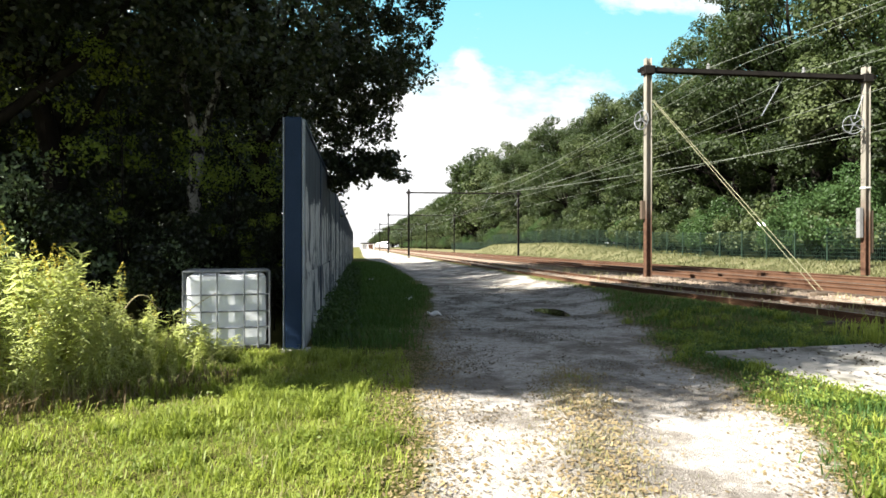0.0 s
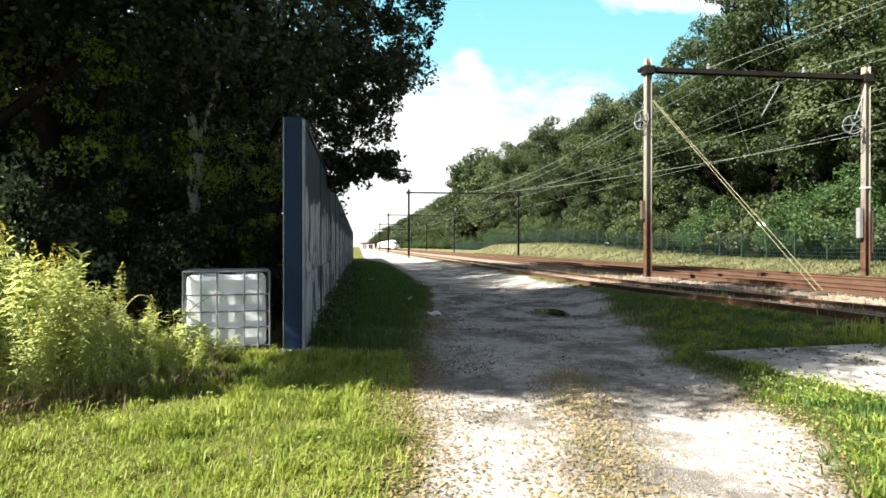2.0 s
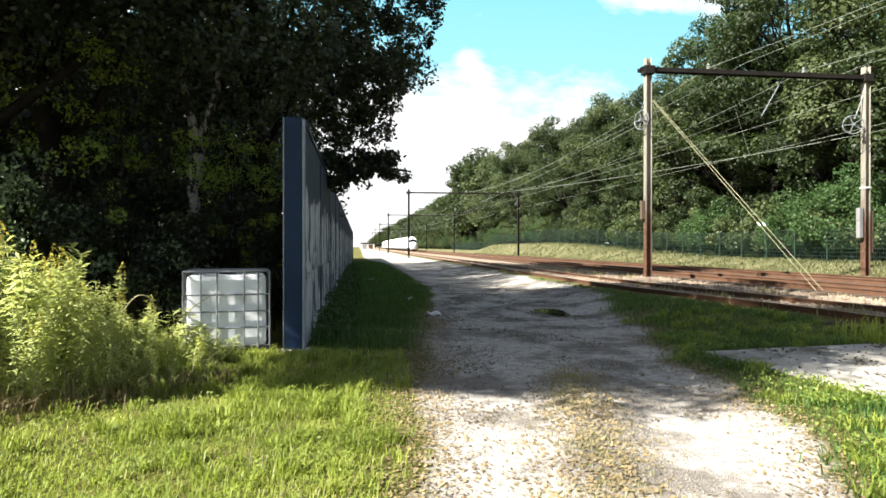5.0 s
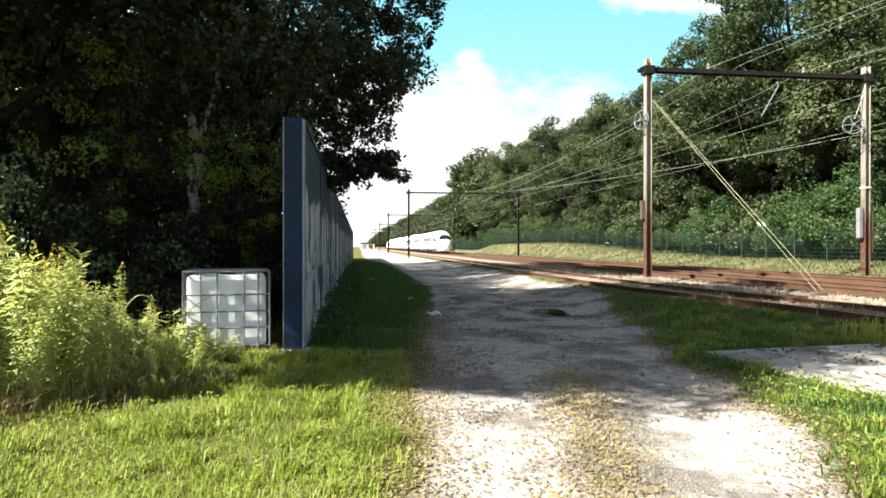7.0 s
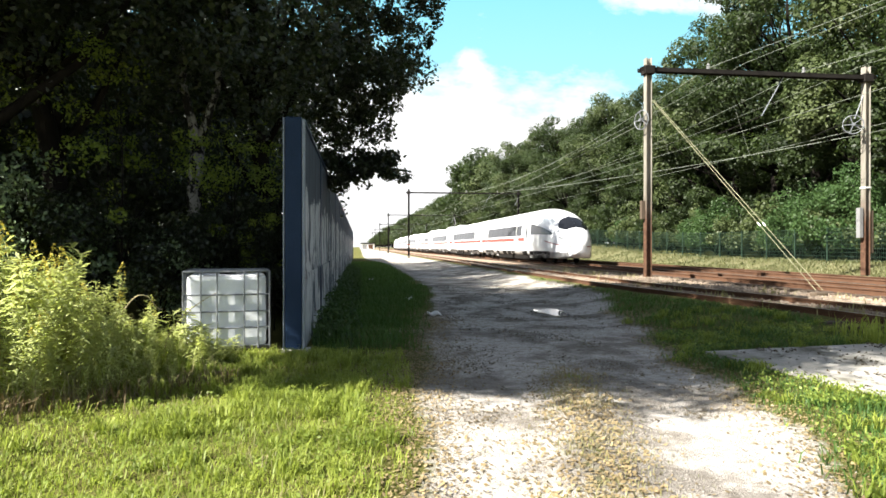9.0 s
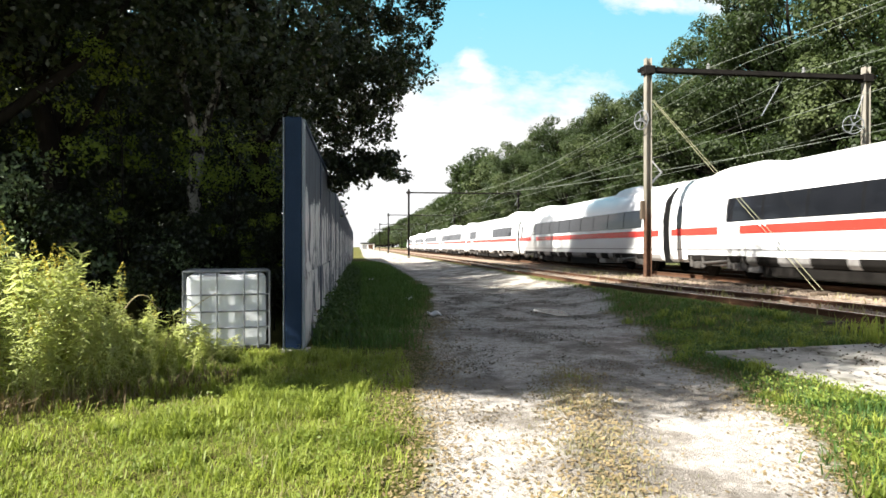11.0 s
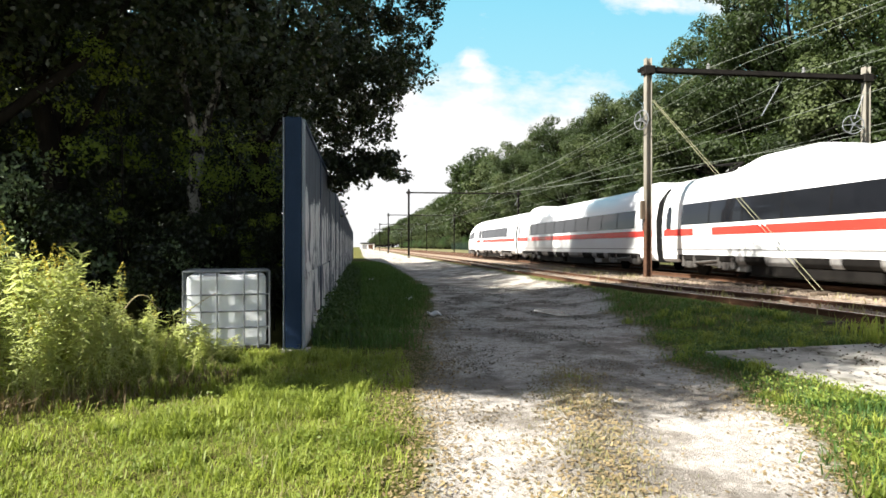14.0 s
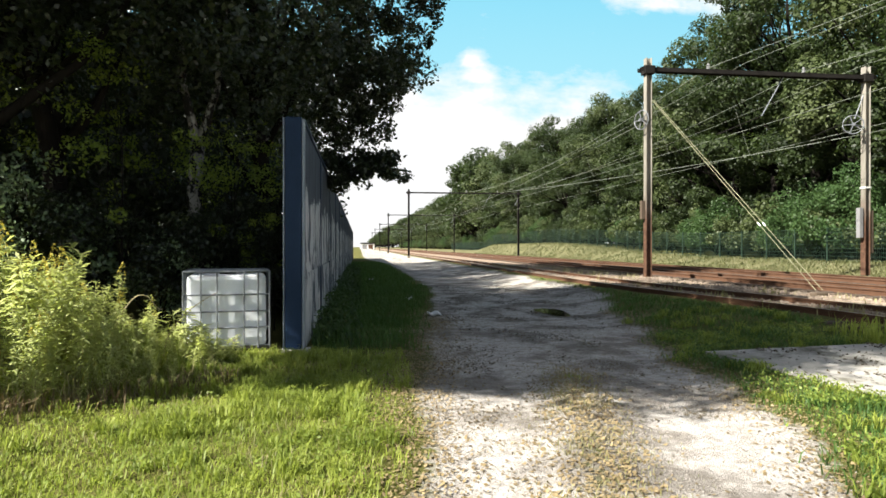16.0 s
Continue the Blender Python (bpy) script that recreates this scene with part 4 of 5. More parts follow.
    # shrubs below the trees
    sh = [make_tree(rng, 2.6, 1.5, 0.15, 22, (120, 330)[k], 0.10, M_BARK, (M_LEAF_SHRUB, M_LEAF_SHADE)[k], trunk_r=0.04, size_r=(0.25, 0.42)) for k in range(2)]
    for x, y, k, s in ((-5.6, 9.4, 0, 0.85), (-5.4, 11.4, 0, 1.0), (-3.3, 11.3, 0, 0.55), (-5.1, 8.9, 0, 0.6), (-7.2, 10.4, 0, 1.0), (-4.4, 11.6, 1, 0.8), (-2.6, 11.6, 1, 0.75), (-2.45, 13.5, 1, 0.9), (-6.6, 13.2, 1, 1.1), (-9.2, 11.8, 0, 1.2),
                       (-9.5, 14.5, 1, 1.4), (-5.0, 15.5, 1, 1.3), (-12.0, 13.5, 1, 1.5), (-3.5, 19.0, 1, 1.4), (-4.9, 22.0, 1, 2.0), (-4.4, 25.0, 1, 1.9), (-6.5, 24.0, 1, 2.1), (-5.2, 30.0, 1, 2.2), (-8.0, 20.5, 1, 1.6), (-13, 19.0, 1, 1.8), (-18, 19.0, 1, 2.2), (-11, 25, 1, 2.2), (-20, 26, 1, 2.6)):
        ob = place_tree(sh[k], pose(x, y, float(ground_z(x, y)), 0, 0, rng.uniform(0, 360)), ("grey-green shrub", "dark leafy shrub")[k] + " under the trees", "shrub", "shrubs under the trees", "shrub")
        ob.scale = (s, s, s)


build_left_trees()


def build_distance():
    t = thing("depot_building", pose(1.0, 430, 0), "low white and reddish depot far down the line", "building")
    part("wall", boxed(0, 9, 0, 14, 0, 3.4, bevel=0.05), M_INSUL, t)
    part("roof", boxed(-0.3, 9.3, -0.3, 14.3, 3.4, 4.2, bevel=0.05), M_BEAM, t)
    part("door", boxed(5.0, 8.0, -0.06, 0.02, 0, 2.8, bevel=0.02), M_RAIL, t)
    part("door", boxed(1.0, 4.0, -0.06, 0.02, 0, 2.8, bevel=0.02), M_GREY, t)
    t = thing("signal_mast", pose(9.6, 210, 0.2), "slim dark signal mast beside the line", "signal mast")
    bm = bmesh.new()
    rod(bm, (0, 0, 0), (0, 0, 7.5), 0.09, 0.07, seg=8)
    part("pole", bm, M_BEAM, t)
    part("signal_head", boxed(-0.3, 0.3, -0.15, 0.15, 6.2, 7.6, bevel=0.04), M_BEAM, t)


build_distance()


# ---------------------------------------------------------------- the train
PROFILE = [(1.30, 0.50), (1.40, 0.62), (1.44, 0.95), (1.475, 1.5), (1.475, 1.9), (1.45, 2.35), (1.385, 2.8), (1.25, 3.2), (1.02, 3.53), (0.72, 3.74), (0.38, 3.85), (0.0, 3.89)]
CAR, END = 24.775, 25.70
NOSE = ((0.0, 0.05, 0.90, 1.15), (0.10, 0.42, 0.62, 1.50), (0.30, 0.68, 0.48, 1.76), (0.65, 0.92, 0.40, 2.10), (1.2, 1.12, 0.34, 2.54), (1.9, 1.26, 0.32, 2.96),
        (2.8, 1.36, 0.36, 3.34), (3.8, 1.42, 0.44, 3.60), (5.0, 1.46, 0.48, 3.78), (6.3, 1.475, 0.50, 3.87), (7.8, 1.475, 0.50, 3.89))


def nose_shape(y):
    """Half width, underside and roof height at y metres behind the tip."""
    ys = [r[0] for r in NOSE]
    out = []
    for k in (1, 2, 3):
        v = [r[k] for r in NOSE]
        near = [float(np.interp(y + d * (0.02 + 0.12 * min(y, 4.0)), ys, v)) for d in (-1, -0.5, 0, 0.5, 1)]
        out.append(sum(near) / 5 if y > 0.05 else near[2])
    return tuple(out)


def body_point(y, u, side, end, off=0.0):
    """A point of the car's skin: u runs along the half profile, 0 at the skirt, 1 at the ridge."""
    k = min(u * (len(PROFILE) - 1), len(PROFILE) - 1.0001)
    i = int(k)
    (x0, z0), (x1, z1) = PROFILE[i], PROFILE[i + 1]
    x, z = x0 + (x1 - x0) * (k - i), z0 + (z1 - z0) * (k - i)
    nx, nz = (z1 - z0), -(x1 - x0)
    ln = math.hypot(nx, nz) or 1
    if end:
        w, zb, zt = nose_shape(y)
        x, z = x * w / 1.475, zb + (z - 0.50) / 3.39 * (zt - zb)
    return Vector((side * (x + off * nx / ln), y, z + off * nz / ln))


def u_of(z):
    for i in range(len(PROFILE) - 1):
        if PROFILE[i][1] <= z <= PROFILE[i + 1][1]:
            return (i + (z - PROFILE[i][1]) / (PROFILE[i + 1][1] - PROFILE[i][1])) / (len(PROFILE) - 1)
    return 1.0


def body_mesh(end, length):
    ys = [0.0, 0.03, 0.06] + [0.1 * k for k in range(1, 80)] + [12, 18, length - 0.40, length - 0.32] if end else [0.32, 0.40, 6, 12, 18, length - 0.40, length - 0.32]
    us = [i / 22 for i in range(23)]
    vs, fs = [], []
    for n, y in enumerate(ys):
        shrink = 0.97 if (n == len(ys) - 1 or (not end and n == 0)) else 1.0
        ring = [body_point(y, u, -1, end) for u in us] + [body_point(y, u, 1, end) for u in us[-2::-1]]
        for p in ring:
            vs.append((p.x * shrink, p.y, p.z * (0.99 if shrink < 1 else 1)))
    m = 2 * len(us) - 1
    for i in range(len(ys) - 1):
        for k in range(m):
            a, b = i * m + k, i * m + (k + 1) % m
            fs.append((a, a + m, b + m, b))
    fs.append(tuple(range(m)))
    fs.append(tuple(range((len(ys) - 1) * m, len(ys) * m))[::-1])
    me = mesh_from("car_body", vs, fs, True)
    me.materials.append(M_WHITE)
    return me


def patch(y0, y1, z0, z1, side, end, off=0.012, steps=None, taper=None, by_z=True):
    """A skin panel over a stretch of the car side. taper(y) gives the low and high edges."""
    n = (steps or 2) if y0 > 8 or not end else max(6, int((y1 - y0) / 0.1))
    m = 13
    vs, fs = [], []
    for i in range(n + 1):
        y = y0 + (y1 - y0) * i / n
        lo, hi = taper(y) if taper else (z0, z1)
        if by_z and end and y < 8:
            _, zb, zt = nose_shape(y)
            lo, hi = (min(3.8899, max(0.5, 0.5 + (q - zb) * 3.39 / (zt - zb))) for q in (lo, hi))
        a, b = (u_of(lo), u_of(hi)) if by_z else (lo, hi)
        for k in range(m):
            vs.append(body_point(y, a + (b - a) * k / (m - 1), side, end, off))
    for i in range(n):
        for k in range(m - 1):
            q = (i * m + k, (i + 1) * m + k, (i + 1) * m + k + 1, i * m + k + 1)
            fs.append(q if side < 0 else q[::-1])
    return mesh_from("patch", vs, fs, True)


def oval(y, z0, z1, half, side, end):
    zc, zh = (z0 + z1) / 2, (z1 - z0) / 2

    def edge(v):
        t = max(-1.0, min(1.0, (v - y) / half))
        h = zh * (1 - abs(t) ** 4) ** 0.5
        return zc - max(h, 0.02), zc + max(h, 0.02)
    return patch(y - half, y + half, 0, 0, side, end, 0.018, 10, edge)


def bogie_meshes():
    bm = bmesh.new()
    for s in (-1, 1):
        box(bm, s * 1.30 - 0.06, s * 1.30 + 0.06, -1.75, 1.75, 0.42, 0.6, 0.03)
        for y in (-1.25, 1.25):
            box(bm, s * 1.30 - 0.12, s * 1.30 + 0.12, y - 0.2, y + 0.2, 0.3, 0.56, 0.04)
            rod(bm, (s * 1.36, y + 0.42, 0.35), (s * 1.36, y + 0.42, 0.75), 0.09, seg=10)
            rod(bm, (s * 1.36, y - 0.42, 0.35), (s * 1.36, y - 0.42, 0.75), 0.09, seg=10)
        rod(bm, (s * 1.40, -0.9, 0.62), (s * 1.40, 0.9, 0.5), 0.05, seg=8)
    box(bm, -1.0, 1.0, -0.35, 0.35, 0.35, 0.62, 0.04)
    fr = bpy.data.meshes.new("bogie")
    bm.to_mesh(fr), bm.free()
    fr.materials.append(M_BOGIE)
    bm = bmesh.new()
    for s in (-1, 1):
        rod(bm, (s * 0.70, 0, 0.46), (s * 0.84, 0, 0.46), 0.46, 0.45, seg=28)
        rod(bm, (s * 0.84, 0, 0.46), (s * 0.90, 0, 0.46), 0.2, seg=16)
    rod(bm, (-0.8, 0, 0.46), (0.8, 0, 0.46), 0.09, seg=12)
    wh = bpy.data.meshes.new("wheelset")
    bm.to_mesh(wh), bm.free()
    wh.materials.append(M_UNDER)
    return fr, wh


M_PLATE = surface("grey class plate", (0.035, 0.037, 0.04), (0.055, 0.058, 0.06), 0.4, 2.0, 20.0, 0.0, 0.0)
# white lacquer greyed for the shade of the curved-under skirt, plus dirt blotches
M_SKIRT = surface("grimy skirt lacquer with painted shade", (0.17, 0.165, 0.16), (0.30, 0.29, 0.28), 0.5, 1.2, 14.0, 0.0, 0.0, dirt=(0.09, 0.08, 0.07))
M_BOGIE = surface("oily bogie paint", (0.035, 0.032, 0.03), (0.13, 0.12, 0.11), 0.55, 5.0, 30.0, 0.3, 0.3, 0.004)
M_DARKRED = surface("dark red lacquer", (0.16, 0.012, 0.014), (0.22, 0.02, 0.02), 0.3, 0.5, 6.0, 0.0, 0.0)
# window stretches, door places and roof kit of each car, metres behind its front end
CAR_KIND = (
    dict(end=1, windows=((9.4, 22.5),), doors=(7.95,), stripe=((8.4, 10.45), (11.75, 25.2)), numeral=(11.0,), hoods=(), roof=()),
    dict(end=0, windows=((4.1, 20.3),), doors=(1.3, 23.55), stripe=((0.5, 19.5), (20.8, 24.2)), numeral=(), hoods=((18.5, 22.5, 3.98, 0.8),), roof=()),
    dict(end=0, windows=((2.18, 20.25),), doors=(23.5,), stripe=((0.5, 19.45), (20.77, 24.2)), numeral=(20.05,), hoods=((3.7, 6.7, 4.02, 0.6), (17.5, 22.5, 4.0, 1.0)), roof=("raised",)),
    dict(end=0, windows=((2.2, 9.95), (18.5, 22.5)), doors=(10.9,), stripe=((0.5, 20.2), (21.57, 24.2)), numeral=(), hoods=((1.5, 6.2, 4.08, 1.4),), roof=()),
    dict(end=0, windows=((3.97, 22.85),), doors=(1.43, 23.75), stripe=((0.5, 20.5), (21.8, 24.2)), numeral=(4.22, 21.15), hoods=((1.2, 3.6, 3.98, 0.5), (14.4, 20.4, 4.15, 1.3)), roof=()),
    dict(end=0, windows=((4.62, 22.8),), doors=(1.27, 23.8), stripe=((0.5, 20.55), (21.87, 24.2)), numeral=(4.87,), hoods=((1.0, 3.4, 3.98, 0.5), (14.6, 20.5, 4.15, 1.3)), roof=("pantograph",)),
    dict(end=0, windows=((2.3, 20.75),), doors=(1.3, 23.8), stripe=((0.5, 20.02), (21.2, 24.2)), numeral=(20.5,), hoods=((1.0, 3.6, 3.98, 0.5), (19.7, 22.7, 4.08, 0.6)), roof=()),
    dict(end=1, windows=((9.4, 22.5),), doors=(7.95,), stripe=((8.4, 10.45), (11.75, 25.2)), numeral=(11.0,), hoods=(), roof=()),
)


def build_train():
    train = thing("high_speed_train", pose(TRACK1, 32.6, RAIL_Z), "white eight-car high-speed train with red stripe and dark window bands", "train")
    bodies = {1: body_mesh(True, END), 0: body_mesh(False, CAR)}
    bog, whl = bogie_meshes()
    font = bpy.data.curves.new("class_numeral", "FONT")
    font.body, font.size, font.extrude, font.align_x = "2", 0.46, 0.012, "CENTER"
    ob = new("class_numeral", font)
    numeral = bpy.data.meshes.new_from_object(ob.evaluated_get(bpy.context.evaluated_depsgraph_get()))
    bpy.data.objects.remove(ob)
    y = 0.0
    for i, k in enumerate(CAR_KIND):
        end, ln = k["end"], END if k["end"] else CAR
        at = pose(0, y, 0) if i < 7 else pose(0, y + ln, 0, 0, 0, 180)
        car = link("car_body", bodies[end], None, train, "white streamlined end car" if end else "", at=at)
        for s in (-1, 1):
            for a, b in k["windows"]:
                w = link("window_band", patch(a, b, 1.94, 2.75, s, end, 0.013), M_TINT, car, "dark tinted window band")
                for c in range(1, int((b - a) / 1.9)):
                    yy = a + (b - a) * c / int((b - a) / 1.9)
                    link("mullion", patch(yy - 0.03, yy + 0.03, 1.96, 2.73, s, end, 0.018), M_RUBBER, w)
            for d in k["doors"]:
                dr = link("door", patch(d - 0.55, d + 0.55, 0.62, 3.0, s, end, 0.013), M_WHITE, car, "flush white plug door")
                link("door_window", oval(d, 1.62, 2.72, 0.25, s, end), M_TINT, dr, "dark oval window")
            for a, b in k["stripe"]:
                link("red_stripe", patch(a, b, 1.53, 1.80, s, end, 0.019), M_RED, car, "red stripe")
            for yn in k["numeral"]:
                plate = link("class_plate", patch(yn - 0.24, yn + 0.24, 1.95, 2.74, s, end, 0.022), M_PLATE, car, "grey class plate in the window band")
                link("class_numeral", numeral, M_INSUL, plate, "white class numeral 2", at=pose(s * 1.474, yn, 2.38, 82, 0, s * 90))
                link("mark_bar", patch(yn - 0.15, yn + 0.15, 2.24, 2.30, s, end, 0.028), M_INSUL, plate, "white bar of small lettering")
                link("mark_bar", patch(yn - 0.09, yn + 0.09, 2.00, 2.16, s, end, 0.028), M_INSUL, plate, "white pictogram block")
            link("underframe_skirt", patch(8.2 if end else 0.4, ln - 0.4, 0.505, 0.78, s, end), M_SKIRT, car, "grimy white lower skirt greyed for its shade")
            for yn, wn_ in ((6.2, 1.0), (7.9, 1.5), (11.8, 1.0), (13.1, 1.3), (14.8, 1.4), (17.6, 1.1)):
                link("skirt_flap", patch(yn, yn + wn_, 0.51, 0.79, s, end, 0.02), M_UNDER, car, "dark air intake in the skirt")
            link("skirt_line", patch(9.0 if end else 0.5, ln - 0.5, 0.98, 1.02, s, end, 0.013), M_GREY, car)
            if end:
                def wedge(v):
                    t = (v - 2.1) / 4.7
                    return 1.90 + 0.10 * t, 1.96 + 0.83 * min(1.0, t) ** 0.6
                link("cab_side_window", patch(2.1, 6.8, 0, 0, s, end, 0.013, 12, wedge), M_TINT, car, "dark tapering cab side window")
                def lamp(v):
                    t = (v - 0.5) / 0.8
                    return 1.50 + 0.12 * t, 1.58 + 0.26 * t
                link("headlight", patch(0.5, 1.3, 0, 0, s, end, 0.013, 5, lamp), M_GALV, car, "grey headlight glass")
                def sash(v):
                    return 1.06 + 0.12 * v, 1.12 + 0.12 * v
                if i == 0:
                    link("nose_stripe", patch(0.06, 3.4, 0, 0, s, end, 0.013, 20, sash), M_DARKRED, car, "thin red nose stripe")
                def shield(v):
                    return 2.18 + 0.25 * (v - 0.95) + max(0.0, v - 1.7), 3.89
                link("windscreen", patch(0.95, 2.62, 0, 0, s, end, 0.013, 12, shield), M_TINT, car, "dark wrapped windscreen")
                link("nose_skirt", patch(0.35, 2.6, 0.42, 0.74, s, end, 0.010), M_GREY, car, "grey lower nose skirt")
                link("red_mark", patch(8.65, 9.0, 2.5, 2.64, s, end, 0.022), M_RED, car, "small red painted mark beside the door")
                link("grey_mark", patch(8.65, 9.0, 2.25, 2.36, s, end, 0.022), M_GREY, car, "grey painted lettering bar")
        for yb in ((4.4, ln - 3.7) if end else (3.7, ln - 3.7)):
            b = link("bogie", bog, None, car, at=pose(0, yb, 0))
            # no hollow here: a dark patch on the skin paints the shade over the bogie
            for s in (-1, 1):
                link("bogie_shade_patch", patch(yb - 1.9, yb + 1.9, 0.51, 0.80, s, end, 0.018), M_UNDER, car, "dark skin patch painted as the shade above the bogie")
            for dy in (-1.25, 1.25):
                link("wheelset", whl, None, b, at=pose(0, dy, 0))
        for a, b in ((8.0, 12.5), (13.2, 18.6)):
            link("equipment_box", boxed_mesh(-1.28, 1.28, a, b, 0.16, 0.56, 0.06), M_UNDER, car, "dark underfloor equipment box")
        for a, b in ((7.0, 7.9), (18.8, 19.5)):
            link("equipment_box", boxed_mesh(-1.25, 1.25, a, b, 0.26, 0.56, 0.05), M_GREY, car)
        if i < 7:
            bm = bmesh.new()
            rings = []
            for q in range(13):
                g = 1.0 if q % 2 else 0.96
                rings.append([bm.verts.new((x * g, ln - 0.33 + q * 0.055, 0.45 + (z - 0.45) * (1.0 if q % 2 else 0.985))) for x, z in
                              ((-1.30, 0.45), (-1.40, 1.0), (-1.42, 2.2), (-1.28, 3.0), (-0.85, 3.55), (0.0, 3.74), (0.85, 3.55), (1.28, 3.0), (1.42, 2.2), (1.40, 1.0), (1.30, 0.45))])
            for ra, rb in zip(rings, rings[1:]):
                for c in range(11):
                    bm.faces.new((ra[c], rb[c], rb[(c + 1) % 11], ra[(c + 1) % 11]))
            part("gangway", bm, M_RUBBER, car, "black rubber gangway bellows")
        for a, b, high, slope in k["hoods"]:
            link("roof_hood", hood_mesh(0.95, a, b, 3.70, high, slope), M_ROOF, car, "raised pale roof hood")
        for kit in k["roof"]:
            if kit == "pantograph":
                bm = bmesh.new()
                rod(bm, (0, 22.4, 3.85), (0, 21.0, 4.2), 0.04, seg=8)
                rod(bm, (0, 21.0, 4.2), (0, 22.9, 4.3), 0.03, seg=8)
                rod(bm, (-0.8, 22.9, 4.32), (0.8, 22.9, 4.32), 0.03, seg=8)
                part("pantograph", bm, M_UNDER, car, "folded dark pantograph")
                for dy in (20.9, 21.7, 22.5):
                    bm = bmesh.new()
                    rod(bm, (0.3, dy, 3.8), (0.3, dy, 4.1), 0.07, 0.05, seg=10)
                    part("roof_insulator", bm, M_INSUL, car)
            if kit == "raised":
                lift = 5.80 - RAIL_Z
                for a, b, r in (((0, 4.9, 3.95), (0, 3.3, 4.55), 0.05), ((0, 3.3, 4.55), (0, 4.6, lift), 0.035), ((-0.5, 4.9, 3.95), (0.5, 4.9, 3.95), 0.05)):
                    bm = bmesh.new()
                    rod(bm, a, b, r, seg=8)
                    part("pantograph_arm", bm, M_GREY, car, "grey pantograph arm")
                bm = bmesh.new()
                rod(bm, (-0.75, 4.6, lift), (0.75, 4.6, lift), 0.03, seg=8)
                rod(bm, (-0.75, 4.6, lift), (-0.97, 4.6, lift - 0.2), 0.025, seg=8)
                rod(bm, (0.75, 4.6, lift), (0.97, 4.6, lift - 0.2), 0.025, seg=8)
                part("pantograph_head", bm, M_UNDER, car, "dark pantograph contact strip")
        y += ln
    return train


def hood_mesh(w, y0, y1, z0, z1, ramp_y):
    """A roof hood with sloping ends and sides."""
    rows = ((y0, 0.0), (y0 + ramp_y * 0.3, 0.22), (y0 + ramp_y, 0.9), (y0 + ramp_y * 1.3, 1.0), (y1 - ramp_y * 1.3, 1.0), (y1 - ramp_y, 0.9), (y1 - ramp_y * 0.3, 0.22), (y1, 0.0))
    vs, fs = [], []
    for y, k in rows:
        z = z0 + (z1 - z0) * k
        vs += [(-w, y, z0 - 0.15), (-w * 0.92, y, z0 + (z - z0) * 0.6), (-w * 0.6, y, z), (w * 0.6, y, z), (w * 0.92, y, z0 + (z - z0) * 0.6), (w, y, z0 - 0.15)]
    for i in range(len(rows) - 1):
        for k in range(5):
            a = i * 6 + k
            fs.append((a, a + 6, a + 7, a + 1))
    fs.append(tuple(range(6)))
    fs.append(tuple(range(len(vs) - 6, len(vs)))[::-1])
    return mesh_from("roof_hood", vs, fs, True)


def boxed_mesh(x0, x1, y0, y1, z0, z1, bevel):
    me = bpy.data.meshes.new("box_part")
    bm = boxed(x0, x1, y0, y1, z0, z1, bevel=bevel)
    bm.to_mesh(me), bm.free()
    return me


train = build_train()


# ---------------------------------------------------------------- slab, puddle, litter
SLAB = pose(4.62, 8.15, 0, 0, 0, 7)


def build_slab():
    bm = boxed(0.0, 4.2, -2.9, 0.0, -0.06, 0.045, bevel=0.012)
    ob = part("concrete_slab", bm, M_SLAB, None)
    ob.matrix_basis = SLAB
    tagged(ob, "weathered pale concrete slab set in the grass", "slab", kind="structure")


build_slab()


def build_puddle():
    m, nt, b = nodes_of("muddy puddle water")
    b.inputs["Base Color"].default_value = (0.03, 0.026, 0.02, 1)
    b.inputs["Roughness"].default_value = 0.03
    b.inputs["Specular IOR Level"].default_value = 1.0
    vs = [(0.30 * math.cos(a) * (1 + 0.2 * math.sin(3 * a)), 1.0 * math.sin(a) * (1 + 0.15 * math.cos(2 * a)), 0) for a in np.linspace(0, 2 * math.pi, 40, endpoint=False)]
    tagged(link("puddle", mesh_from("puddle", vs, [tuple(range(40))]), m, at=pose(4.36, 14.2, float(ground_z(4.36, 14.2)) + 0.045)), "small still puddle in the gravel lane", "puddle", kind="structure")
    for x, y, s in ((1.58, 13.6, 0.13), (1.35, 17.5, 0.09), (0.55, 28.0, 0.12)):
        bm = bmesh.new()
        bmesh.ops.create_icosphere(bm, subdivisions=2, radius=s)
        for v in bm.verts:
            v.co.z = v.co.z * 0.35 + 0.03 * math.sin(v.co.x * 40)
            v.co.x *= 1.3
        ob = part("paper_scrap", bm, M_PAPER, None)
        ob.matrix_basis = pose(x, y, float(ground_z(x, y)) + 0.05)
        tagged(ob, "crumpled white paper scrap lying in the grass", "litter", "paper scraps")


build_puddle()


# ---------------------------------------------------------------- grass
def scatter(rng, x0, x1, y0, y1, per_m2, keep):
    n = int((x1 - x0) * (y1 - y0) * per_m2)
    x, y = rng.uniform(x0, x1, n), rng.uniform(y0, y1, n)
    k = rng.uniform(size=n) < keep(x, y)
    return x[k], y[k]


